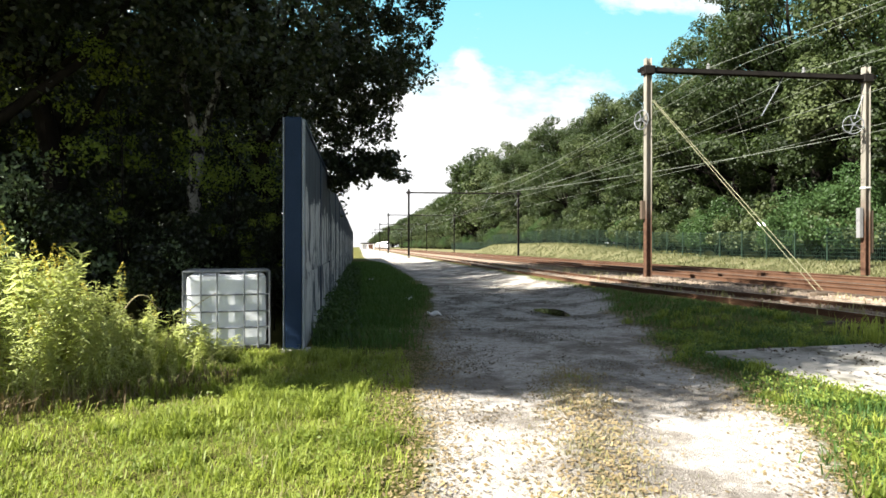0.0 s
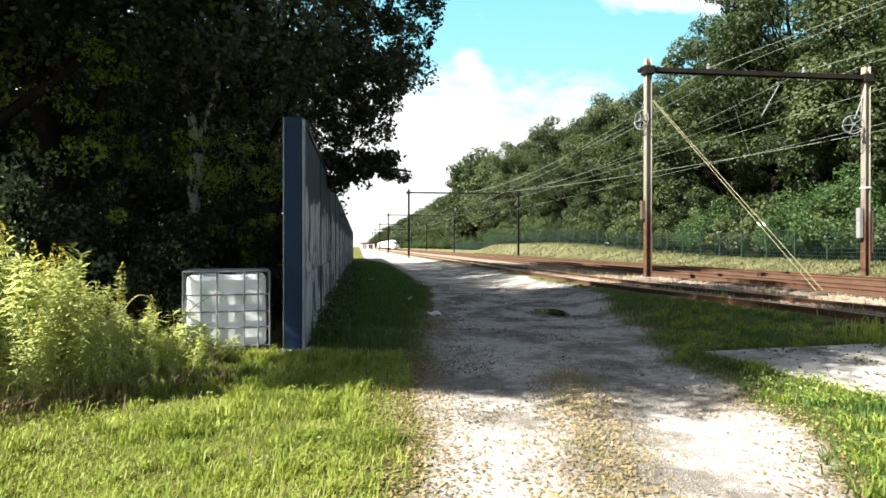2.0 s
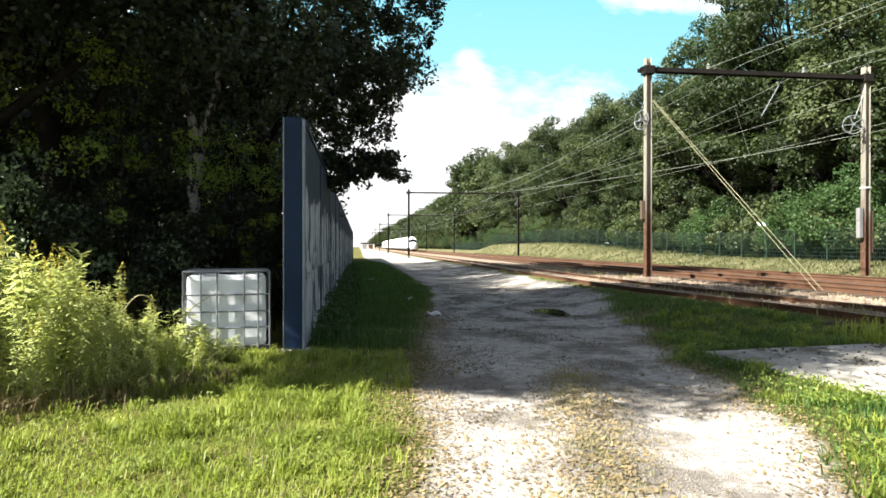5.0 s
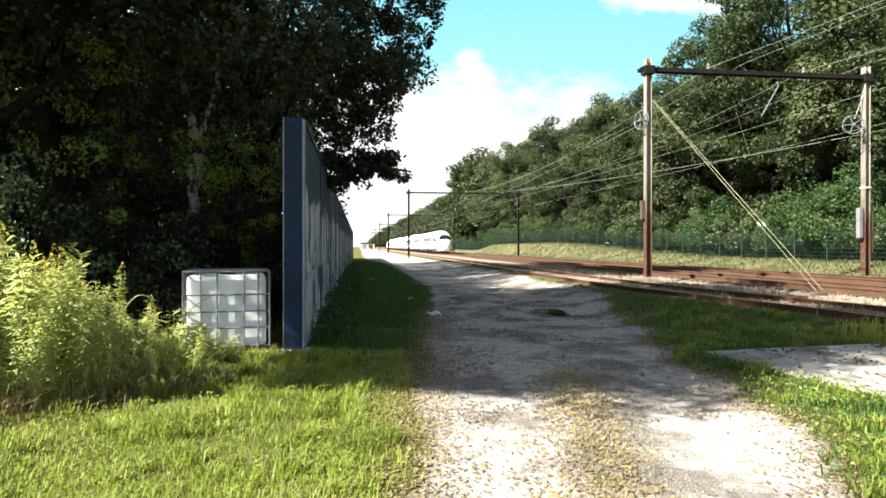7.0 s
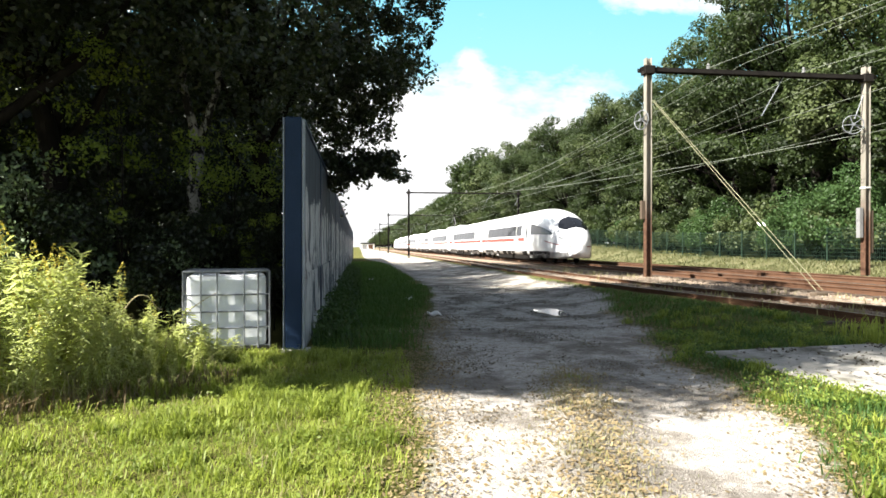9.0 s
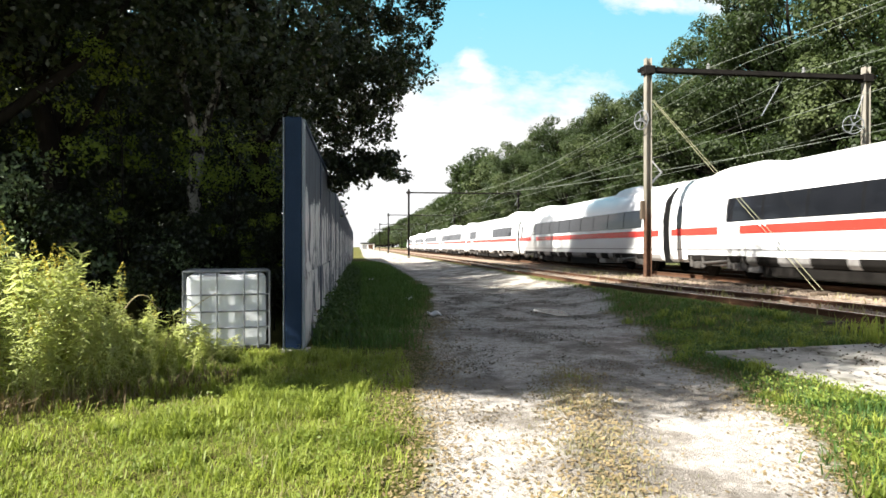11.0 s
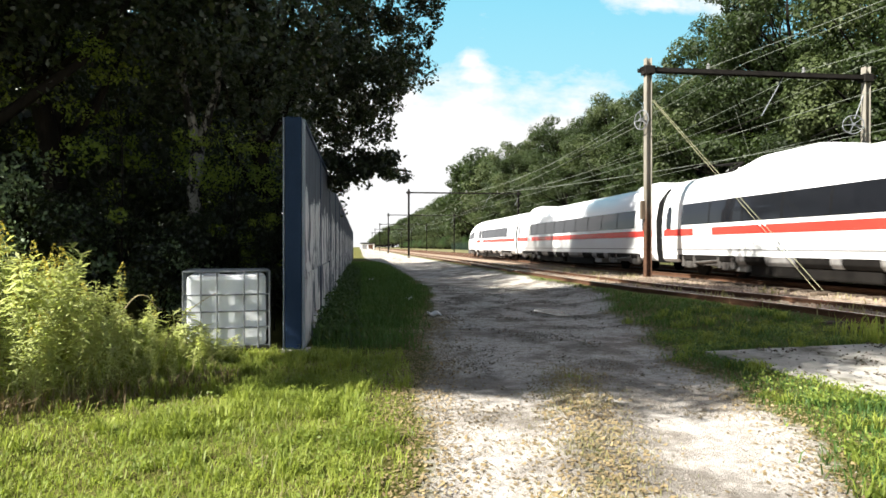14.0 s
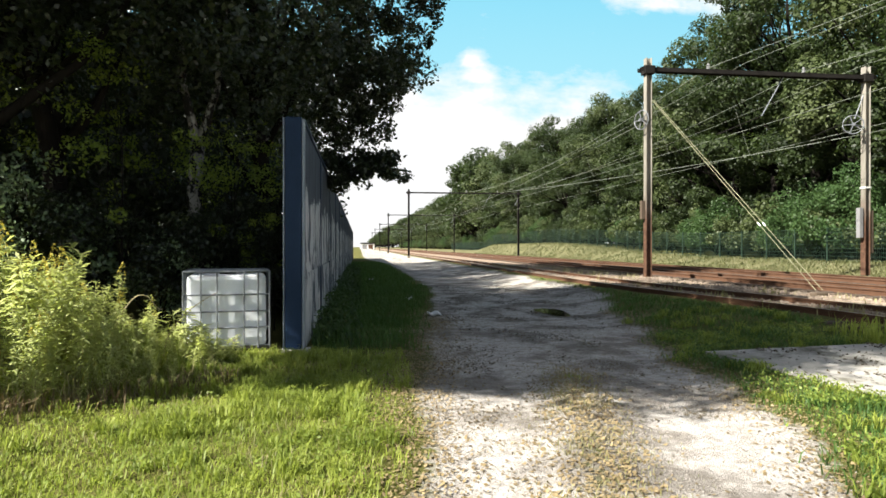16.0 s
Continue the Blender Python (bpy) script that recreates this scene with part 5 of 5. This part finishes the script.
def blades(name, rng, x, y, height, width, material, label, bend=0.5):
    n = len(x)
    z = ground_z(x, y)
    h = height * rng.uniform(0.45, 1.25, n) if np.isscalar(height) else height * rng.uniform(0.5, 1.2, n)
    a = rng.uniform(0, 2 * math.pi, n)
    d = np.stack([np.cos(a), np.sin(a), np.zeros(n)], -1)
    e = np.stack([-np.sin(a), np.cos(a), np.zeros(n)], -1)
    base = np.stack([x, y, z - 0.01], -1)
    lean = (bend * rng.uniform(0.2, 1.0, n) * h)[:, None]
    up = np.zeros((n, 3))
    up[:, 2] = h
    w = (width * rng.uniform(0.7, 1.3, n))[:, None]
    mid = base + up * 0.6 + d * lean * 0.35
    tip = base + up * (1 - 0.25 * bend) + d * lean
    v = np.empty((n, 6, 3), dtype=np.float32)
    v[:, 0], v[:, 1] = base - e * w * 0.5, base + e * w * 0.5
    v[:, 2], v[:, 3] = mid + e * w * 0.42, mid - e * w * 0.42
    v[:, 4], v[:, 5] = tip + e * w * 0.06, tip - e * w * 0.06
    o = (np.arange(n) * 6)[:, None]
    f = np.concatenate([o + np.array([0, 1, 2, 3]), o + np.array([3, 2, 4, 5])], 1).reshape(-1, 4)
    me = bpy.data.meshes.new(name)
    me.vertices.add(n * 6)
    me.vertices.foreach_set("co", v.ravel())
    me.loops.add(f.size)
    me.loops.foreach_set("vertex_index", f.ravel().astype(np.int32))
    me.polygons.add(len(f))
    me.polygons.foreach_set("loop_start", np.arange(0, f.size, 4, dtype=np.int32))
    me.update(calc_edges=True)
    tagged(link(name, me, material), label, "grass", kind="stuff")


def clumpy(x, y, s=1.0):
    return 0.5 + 0.5 * np.sin(x * 3.1 * s + 1.3 * np.sin(y * 2.3 * s)) * np.sin(y * 2.7 * s + 0.8 * np.sin(x * 1.9 * s))


def off_slab(x, y):
    c, n = math.cos(radians(7)), math.sin(radians(7))
    u, v = (x - 4.62) * c + (y - 8.15) * n, -(x - 4.62) * n + (y - 8.15) * c
    return 1.0 - ((u > -0.03) & (u < 4.23) & (v > -2.93) & (v < 0.03))


def weed_front(x):
    """Near edge of the weed bed."""
    return 5.45 + np.maximum(0.0, np.asarray(x, dtype=float) + 2.8)


def build_grass():
    rng = np.random.default_rng(21)

    def verge(x, y):
        left, _ = lane_edges(y)
        return (1 - smooth_step(left - 0.75, left + 0.05, x)) * (0.35 + 0.65 * clumpy(x, y))

    def behind_wall(x, y):
        return ((x > -0.65) | (y < 8.8)) * 1.0

    x, y = scatter(rng, -4.5, 0.6, 3.0, 9.2, 3000, lambda a, b: verge(a, b) * behind_wall(a, b))
    blades("lawn_grass", rng, x, y, 0.055 + 0.075 * clumpy(x, y, 0.7), 0.0075, M_GRASS, "bright green rough grass of the verge", 1.1)
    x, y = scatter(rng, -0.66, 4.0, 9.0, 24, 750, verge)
    blades("verge_grass", rng, x, y, 0.13 + 0.08 * clumpy(x, y), 0.012, M_GRASS_SHADE, "shaded grass beside the barrier", 0.7)
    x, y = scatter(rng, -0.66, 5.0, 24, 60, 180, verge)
    blades("far_verge_grass", rng, x, y, 0.16, 0.03, M_GRASS_SHADE, "grass beside the barrier further on", 0.6)

    def right_side(x, y):
        _, right = lane_edges(y)
        return smooth_step(right - 0.1 - 0.035 * np.clip(y, 0, 14), right + 0.5, x) ** 1.4 * (1 - smooth_step(-0.7, -0.3, x - siding_x(y)) * (y > 9.3)) * off_slab(x, y) * (0.35 + 0.65 * clumpy(x, y))

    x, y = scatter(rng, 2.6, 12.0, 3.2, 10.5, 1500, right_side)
    blades("track_side_grass", rng, x, y, 0.06 + 0.09 * clumpy(x, y, 0.8), 0.009, M_GRASS_SHADE, "weedy green grass between lane and siding", 1.1)
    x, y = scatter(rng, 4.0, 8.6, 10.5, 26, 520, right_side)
    blades("siding_grass", rng, x, y, 0.08 + 0.06 * clumpy(x, y), 0.014, M_GRASS_SHADE, "low grass along the siding", 0.6)
    x, y = scatter(rng, 8.0, 12.5, 8.0, 40, 26, lambda a, b: clumpy(a, b, 0.6) > 0.72)
    blades("siding_weeds", rng, x, y, 0.22, 0.02, M_DRYGRASS, "sparse weeds in the ballast", 0.6)
    x, y = scatter(rng, 7.4, 12.5, 7.0, 9.4, 420, lambda a, b: (b < 9.6 - 0.12 * (a - 8)) * (0.3 + 0.7 * clumpy(a, b)))
    blades("buffer_weeds", rng, x, y, 0.34, 0.02, M_GRASS, "tall weeds at the end of the siding", 0.6)
    x, y = scatter(rng, -0.1, 3.6, 3.0, 8.2, 1500, lambda a, b: mid_strip(a, b) * (clumpy(a, b, 1.3) > 0.35))
    blades("strip_grass", rng, x, y, 0.05, 0.006, M_DRYGRASS, "thin dry grass between the wheel tracks", 0.9)
    x, y = scatter(rng, -3.2, 0.8, 3.0, 8.5, 420, lambda a, b: verge(a, b) * behind_wall(a, b) * (clumpy(a, b, 0.9) > 0.5))
    blades("dry_grass", rng, x, y, 0.11, 0.006, M_DRYGRASS, "dry blades among the green grass", 0.9)
    x, y = scatter(rng, 20.2, 24.4, 12, 120, 75, lambda a, b: 0.4 + 0.6 * clumpy(a, b, 0.5))
    blades("bank_grass", rng, x, y, 0.15, 0.04, M_BANKGRASS, "dry sunlit grass on the bank", 0.6)
    x, y = scatter(rng, 20.2, 25.0, 12, 90, 60, lambda a, b: clumpy(a, b, 0.4) > 0.4)
    blades("bank_green_grass", rng, x, y, 0.17, 0.04, M_BANKGRASS, "green grass on the bank by the fence", 0.6)
    # tall grass round the weeds and the container
    x, y = scatter(rng, -4.6, -1.2, 5.0, 9.1, 330, lambda a, b: smooth_step(-1.35, -2.1, a + 0.16 * (b - 5.6)) * (0.3 + 0.7 * clumpy(a, b, 1.1)))
    k = y > weed_front(x) + 0.25
    x, y = x[k], y[k]
    blades("tall_grass", rng, x, y, 0.42, 0.010, M_GRASS, "tall grass among the weeds", 0.7)
    x, y = scatter(rng, -3.0, -1.5, 5.3, 7.4, 260, lambda a, b: (clumpy(a, b, 1.0) > 0.45) * 1.0)
    k = y > weed_front(x) + 0.05
    x, y = x[k], y[k]
    blades("tall_dry_grass", rng, x, y, 0.36, 0.008, M_DRYGRASS, "yellowed tall grass at the foot of the weeds", 1.0)

    # brown blades added to darken the weeds' foot, in place of their shadow
    x, y = scatter(rng, -4.2, -1.3, 5.0, 8.2, 600, lambda a, b: np.exp(-((b - weed_front(a) - 0.12) / 0.22) ** 2))
    blades("weed_foot_shade", rng, x, y, 0.26, 0.009, M_FOOTSHADE, "brown blades in place of the shadow under the weeds", 1.2)
    x, y = scatter(rng, -2.6, -1.1, 8.3, 9.0, 420, lambda a, b: 0.3 + 0.7 * clumpy(a, b, 1.4))
    blades("container_grass", rng, x, y, 0.15, 0.011, M_GRASS, "tall grass at the foot of the container", 0.8)
    # rank growth along the foot of the barrier
    x, y = scatter(rng, -0.68, 0.05, 9.3, 40, 330, lambda a, b: np.clip(1.15 - (a + 0.68) * 1.5, 0, 1) * (0.35 + 0.65 * clumpy(a, b, 0.8)))
    blades("barrier_weeds", rng, x, y, 0.20 + 0.30 * clumpy(x, y, 0.6), 0.022, M_RANK, "rank dark weeds along the foot of the barrier", 0.8)
    k = rng.uniform(size=len(x)) < 0.8
    pts = np.stack([x[k], y[k], ground_z(x[k], y[k]) + rng.uniform(0.05, 0.45, k.sum())], -1)
    tagged(link("barrier_leaves", leaf_mesh("barrier_leaves", pts, 0.09, rng, up=0.6), M_RANK), "broad dark weed leaves beside the barrier", "weeds", kind="stuff")
    # low broad-leaved herbs by the slab and the lane
    x, y = scatter(rng, 3.0, 7.5, 3.4, 10.0, 900, lambda a, b: right_side(a, b) * (clumpy(a + 3, b, 0.9) > 0.45))
    pts = np.stack([x, y, ground_z(x, y) + rng.uniform(0.02, 0.11, len(x))], -1)
    tagged(link("low_herbs", leaf_mesh("low_herbs", pts, 0.036, rng, up=0.9, ratio=0.6), M_WEED2), "low broad-leaved herbs among the grass", "weeds", kind="stuff")
    x, y = scatter(rng, -3.0, 0.4, 3.2, 9.0, 420, lambda a, b: verge(a, b) * behind_wall(a, b) * (clumpy(a + 1, b + 2, 1.1) > 0.55))
    pts = np.stack([x, y, ground_z(x, y) + rng.uniform(0.02, 0.09, len(x))], -1)
    tagged(link("verge_herbs", leaf_mesh("verge_herbs", pts, 0.034, rng, up=0.9, ratio=0.6), M_WEED2), "low clover and herbs in the verge", "weeds", kind="stuff")
    # grass behind the viewpoint
    x, y = scatter(rng, -8, 10, -8, 3.1, 110, lambda a, b: 1 - lane_cover(a, b))
    blades("rear_grass", rng, x, y, 0.12, 0.02, M_GRASS, "rough grass on both sides of the lane", 1.0)
    x, y = scatter(rng, 4.8, 9.0, 5.2, 8.7, 260, lambda a, b: (1 - off_slab(a, b)) * (0.15 + 0.85 * (clumpy(a, b, 1.2) > 0.7)))
    pts = np.stack([x, y, np.full(len(x), 0.055)], -1)
    tagged(link("slab_litter", leaf_mesh("slab_litter", pts, 0.05, rng, up=3.0, ratio=0.65), M_ROT), "dead leaves lying on the slab", "leaves", kind="stuff")
    # tufts of longer blades
    def tufts(name, n, x0, x1, y0, y1, keep, height, label):
        cx, cy = rng.uniform(x0, x1, n), rng.uniform(y0, y1, n)
        k = rng.uniform(size=n) < keep(cx, cy)
        cx, cy = cx[k], cy[k]
        m = 55
        x = np.repeat(cx, m) + rng.normal(size=len(cx) * m) * 0.05
        y = np.repeat(cy, m) + rng.normal(size=len(cx) * m) * 0.05
        blades(name, rng, x, y, np.repeat(height * rng.uniform(0.5, 1.3, len(cx)), m), 0.009, M_GRASS, label, 1.2)

    tufts("grass_tufts", 420, -3.4, 0.5, 3.0, 9.0, lambda a, b: verge(a, b) * behind_wall(a, b), 0.19, "lush tufts in the verge grass")
    tufts("lane_tufts", 520, 2.6, 9.0, 3.2, 12.0, right_side, 0.17, "lush tufts between lane and siding")
    tufts("edge_tufts", 200, -0.3, 3.6, 3.2, 9.0, lambda a, b: 0.5 * mid_strip(a, b) * (clumpy(a, b, 1.2) > 0.6), 0.07, "small tufts between the wheel tracks")

    # fallen leaves and pebbles
    x, y = scatter(rng, -1.5, 6.0, 3.0, 14.0, 1500, lambda a, b: np.clip(0.012 + 1.0 * 1.5 * mid_strip(a, b) * (0.35 + 0.65 * clumpy(a, b, 1.5)) + 0.95 * np.exp(-((a + 0.12 - lane_edges(b)[0]) / 0.45) ** 2) * (0.35 + 0.65 * clumpy(a, b, 1.4)) + 0.5 * np.exp(-((a - lane_edges(b)[1]) / 0.3) ** 2), 0, 1))
    pts = np.stack([x, y, ground_z(x, y) + 0.012], -1)
    me = leaf_mesh("fallen_leaves", pts, 0.034, rng, up=3.0, ratio=0.65)
    tagged(link("fallen_leaves", me, M_LITTER), "dry fallen leaves strewn over the lane edges", "leaves", kind="stuff")
    def patchy(a, b):
        v = np.array([noise.noise((u * 1.1, w * 0.8, 3.0)) + 0.6 * noise.noise((u * 3.1, w * 2.6, 9.0)) for u, w in zip(a, b)])
        return lane_cover(a, b) * (smooth_step(0.0, 0.45, v) * 0.9 + 0.06)

    # rotting leaves, strewn from the shade's near edge on to deepen it as well
    x, y = scatter(rng, 0.3, 7.0, 5.2, 24.0, 620, patchy)
    pts = np.stack([x, y, ground_z(x, y) + 0.01], -1)
    me = leaf_mesh("dark_litter", pts, 0.034, rng, up=3.0, ratio=0.65)
    tagged(link("dark_litter", me, M_ROT), "dark rotting leaves in patches, deepening the shade on the lane", "leaves", kind="stuff")
    x, y = scatter(rng, -0.3, 6.0, 3.0, 12.0, 900, lambda a, b: lane_cover(a, b) * (0.25 + 0.75 * clumpy(a, b, 1.7)))
    n = len(x)
    c = np.stack([x, y, ground_z(x, y) + 0.004], -1)[:, None, :]
    s = (rng.uniform(0.25, 1.0, n) ** 3 * 0.008 + 0.0025)[:, None, None]
    oc = np.array([(1, 0, 0), (0, 1, 0), (-1, 0, 0), (0, -1, 0), (0, 0, 0.7), (0, 0, -0.7)])[None]
    v = c + oc * s * rng.uniform(0.6, 1.2, (n, 6, 1))
    tri = np.array([(0, 1, 4), (1, 2, 4), (2, 3, 4), (3, 0, 4)])
    f = (np.arange(n)[:, None, None] * 6 + tri[None]).reshape(-1, 3)
    me = mesh_from("pebbles", v.reshape(-1, 3), f.tolist())
    tagged(link("pebbles", me, M_PEBBLE), "loose pale pebbles on the lane", "pebbles", kind="stuff")


def build_ballast():
    rng = np.random.default_rng(77)
    x, y = scatter(rng, 8.0, 20.2, 9.0, 42.0, 95, lambda a, b: stone_cover(a, b) * np.clip(1.3 - b / 45, 0.2, 1) * (0.35 + 0.65 * clumpy(a, b, 0.5)))
    n = len(x)
    c = np.stack([x, y, ground_z(x, y) + 0.012], -1)[:, None, :]
    s = rng.uniform(0.022, 0.05, n)[:, None, None]
    oc = np.array([(1, 0, 0), (0, 1, 0), (-1, 0, 0), (0, -1, 0), (0, 0, 0.9), (0, 0, -0.7)])[None]
    v = c + oc * s * rng.uniform(0.6, 1.25, (n, 6, 1))
    f = (np.arange(n)[:, None, None] * 6 + np.array([(0, 1, 4), (1, 2, 4), (2, 3, 4), (3, 0, 4)])[None]).reshape(-1, 3)
    me = mesh_from("ballast_stones", v.reshape(-1, 3), f.tolist())
    tagged(link("ballast_stones", me, M_BALLAST), "loose brown and grey track ballast", "stones", kind="stuff")


M_BALLAST = leaf_material("ballast stone", (0.09, 0.068, 0.05), (0.30, 0.24, 0.18), (0.1, 0.1, 0.1), 0.0)
build_ballast()
M_FOOTSHADE = leaf_material("brown weed foot shade", (0.05, 0.036, 0.02), (0.24, 0.18, 0.09), (0.1, 0.07, 0.03), 0.1)
M_RANK = leaf_material("rank weed leaves", (0.02, 0.045, 0.012), (0.06, 0.10, 0.028), (0.08, 0.14, 0.03), 0.25)
M_PEBBLE = leaf_material("pebble stone", (0.17, 0.15, 0.13), (0.42, 0.39, 0.35), (0.1, 0.1, 0.1), 0.0)
M_WEED2 = leaf_material("herb leaves", (0.09, 0.14, 0.022), (0.26, 0.32, 0.07), (0.24, 0.33, 0.05), 0.3)
M_ROT = leaf_material("rotting leaves", (0.05, 0.04, 0.025), (0.16, 0.13, 0.085), (0.1, 0.08, 0.04), 0.05)
build_grass()


# ---------------------------------------------------------------- goldenrod
def lance_leaves(rng, pts, ways, length, width):
    n = len(pts)
    d = ways / np.linalg.norm(ways, axis=1)[:, None]
    side = np.cross(d, np.array([0, 0, 1.0]))
    side /= np.linalg.norm(side, axis=1)[:, None] + 1e-6
    L = (length * rng.uniform(0.6, 1.2, n))[:, None]
    v = np.empty((n, 4, 3), dtype=np.float32)
    v[:, 0] = pts
    v[:, 1] = pts + d * L * 0.45 + side * width * 0.5
    v[:, 2] = pts + d * L + np.array([0, 0, -0.25]) * L
    v[:, 3] = pts + d * L * 0.45 - side * width * 0.5
    return quads("leaves", v)


def make_goldenrod(rng, h, flower):
    bendx, bendy = rng.uniform(-0.12, 0.12, 2) * h
    st = [(bendx * t * t, bendy * t * t, h * t - 0.02) for t in (0, 0.25, 0.5, 0.75, 1.0)]
    v, f = tube_path(st, [0.006, 0.005, 0.0045, 0.004, 0.002], 5)
    stem = mesh_from("stem", v, f, True)
    stem.materials.append(M_WEED)
    n = int(110 * h)
    t = rng.uniform(0.12, 0.98, n)
    a = np.arange(n) * 2.4
    p = np.stack([bendx * t * t, bendy * t * t, h * t], -1)
    w = np.stack([np.cos(a), np.sin(a), rng.uniform(-0.3, 1.0, n)], -1)
    p = p + w * (rng.uniform(0, 1, n) ** 2 * 0.11 * np.clip(1.3 - t, 0.3, 1.0))[:, None]
    lv = lance_leaves(rng, p, w, 0.12, 0.029)
    lv.materials.append(M_WEED)
    fl = None
    if flower:
        n = 46
        k = rng.uniform(size=n)
        a = rng.uniform(0, 6.28, n)
        r = 0.055 * (1 - k) + 0.008
        c = np.stack([bendx + r * np.cos(a), bendy + r * np.sin(a), h - 0.05 + 0.2 * k], -1)
        fl = leaf_mesh("flower_head", c, 0.022, rng, up=0.5, ratio=0.8)
        fl.materials.append(M_FLOWER)
    return stem, lv, fl


def build_weeds():
    rng = np.random.default_rng(33)
    kinds = [make_goldenrod(rng, h, fl) for h, fl in ((1.15, 1), (1.15, 0), (1.0, 0), (0.95, 0), (0.8, 0), (1.2, 0), (0.65, 0))]
    n = 0
    while n < 290:
        x, y = rng.uniform(-5.2, -1.3), rng.uniform(4.9, 8.8)
        edge = -1.75 - 0.14 * (y - 5.6) + 0.2 * math.sin(y * 3)
        if x > edge or (x > -2.55 and y > 8.3) or y < float(weed_front(x)):
            continue
        deep = min(1.0, (edge - x) / 1.2)
        tall = 0.45 + 0.62 * deep + rng.uniform(-0.1, 0.12)
        if y > 7.0:
            tall *= 0.8
        tall *= 0.42 + 0.58 * float(smooth_step(0.0, 1.2, y - weed_front(x)))
        k = int(rng.integers(5 if deep > 0.4 else 7)) if deep > 0.25 else int(rng.integers(3, 7))
        stem, lv, fl = kinds[k]
        t = thing("goldenrod_plant", pose(x, y, float(ground_z(x, y)), rng.uniform(-14, 14), rng.uniform(-14, 14), rng.uniform(0, 360)),
                  "goldenrod with yellow flower head" if fl else "leafy light green goldenrod stem", "weed", "goldenrod on the verge")
        s = tall / 0.95
        t.scale = (s, s, s)
        link("stem", stem, None, t)
        tagged(link("leaves", lv, None, t), kind="stuff")
        if fl:
            tagged(link("flower_head", fl, None, t, "yellow flower head"), kind="stuff")
        n += 1
    for k in range(34):                 # low leafy plants before the container
        x, y = rng.uniform(-2.5, -1.55), rng.uniform(7.7, 8.75)
        stem, lv, fl = kinds[6 if k % 2 else 4]
        t = thing("goldenrod_plant", pose(x, y, float(ground_z(x, y)), rng.uniform(-12, 12), rng.uniform(-12, 12), rng.uniform(0, 360)), "low leafy green weed before the container", "weed", "weeds before the container")
        s = rng.uniform(0.45, 0.85) * (1.0 if x < -1.9 else 0.6)
        t.scale = (s * 1.5, s * 1.5, s)
        link("stem", stem, None, t)
        tagged(link("leaves", lv, None, t), kind="stuff")
    # bowed dry stalks
    t = thing("dry_stalk", pose(-2.35, 7.9, float(ground_z(-2.35, 7.9))), "pale bowed dry stalk above the weeds", "weed")
    v, f = tube_path([(-0.62 + 0.78 * k - 0.1 * k * k, 0.05 * k, 0.9 * math.sin(min(2.2, 0.15 + 2.3 * k)) - 0.06) for k in np.linspace(0, 1, 15)], [0.009 - 0.005 * k for k in np.linspace(0, 1, 15)], 6)
    link("stalk", mesh_from("stalk", v, f, True), M_DRYSTEM, t)
    v, f = tube_path([(0.05 + 0.6 * k * k, 0.1, 0.1 + 0.85 * k - 0.1 * k * k) for k in np.linspace(0, 1, 10)], [0.008 - 0.004 * k for k in np.linspace(0, 1, 10)], 6)
    link("stalk", mesh_from("stalk", v, f, True), M_DRYSTEM, t)


build_weeds()


def motions():
    rows = [(t / 2, pose(TRACK1, 32.95 - 32.2 * (t / 2 - 9.2) - 0.095 * (t / 2 - 9.2) ** 2, RAIL_Z)) for t in range(33)]
    walk(train, rows)
    walk(clouds, [(0.0, pose(-12, 2400, 0)), (8.0, pose(0, 2400, 0)), (16.0, pose(12, 2400, 0))])


motions()
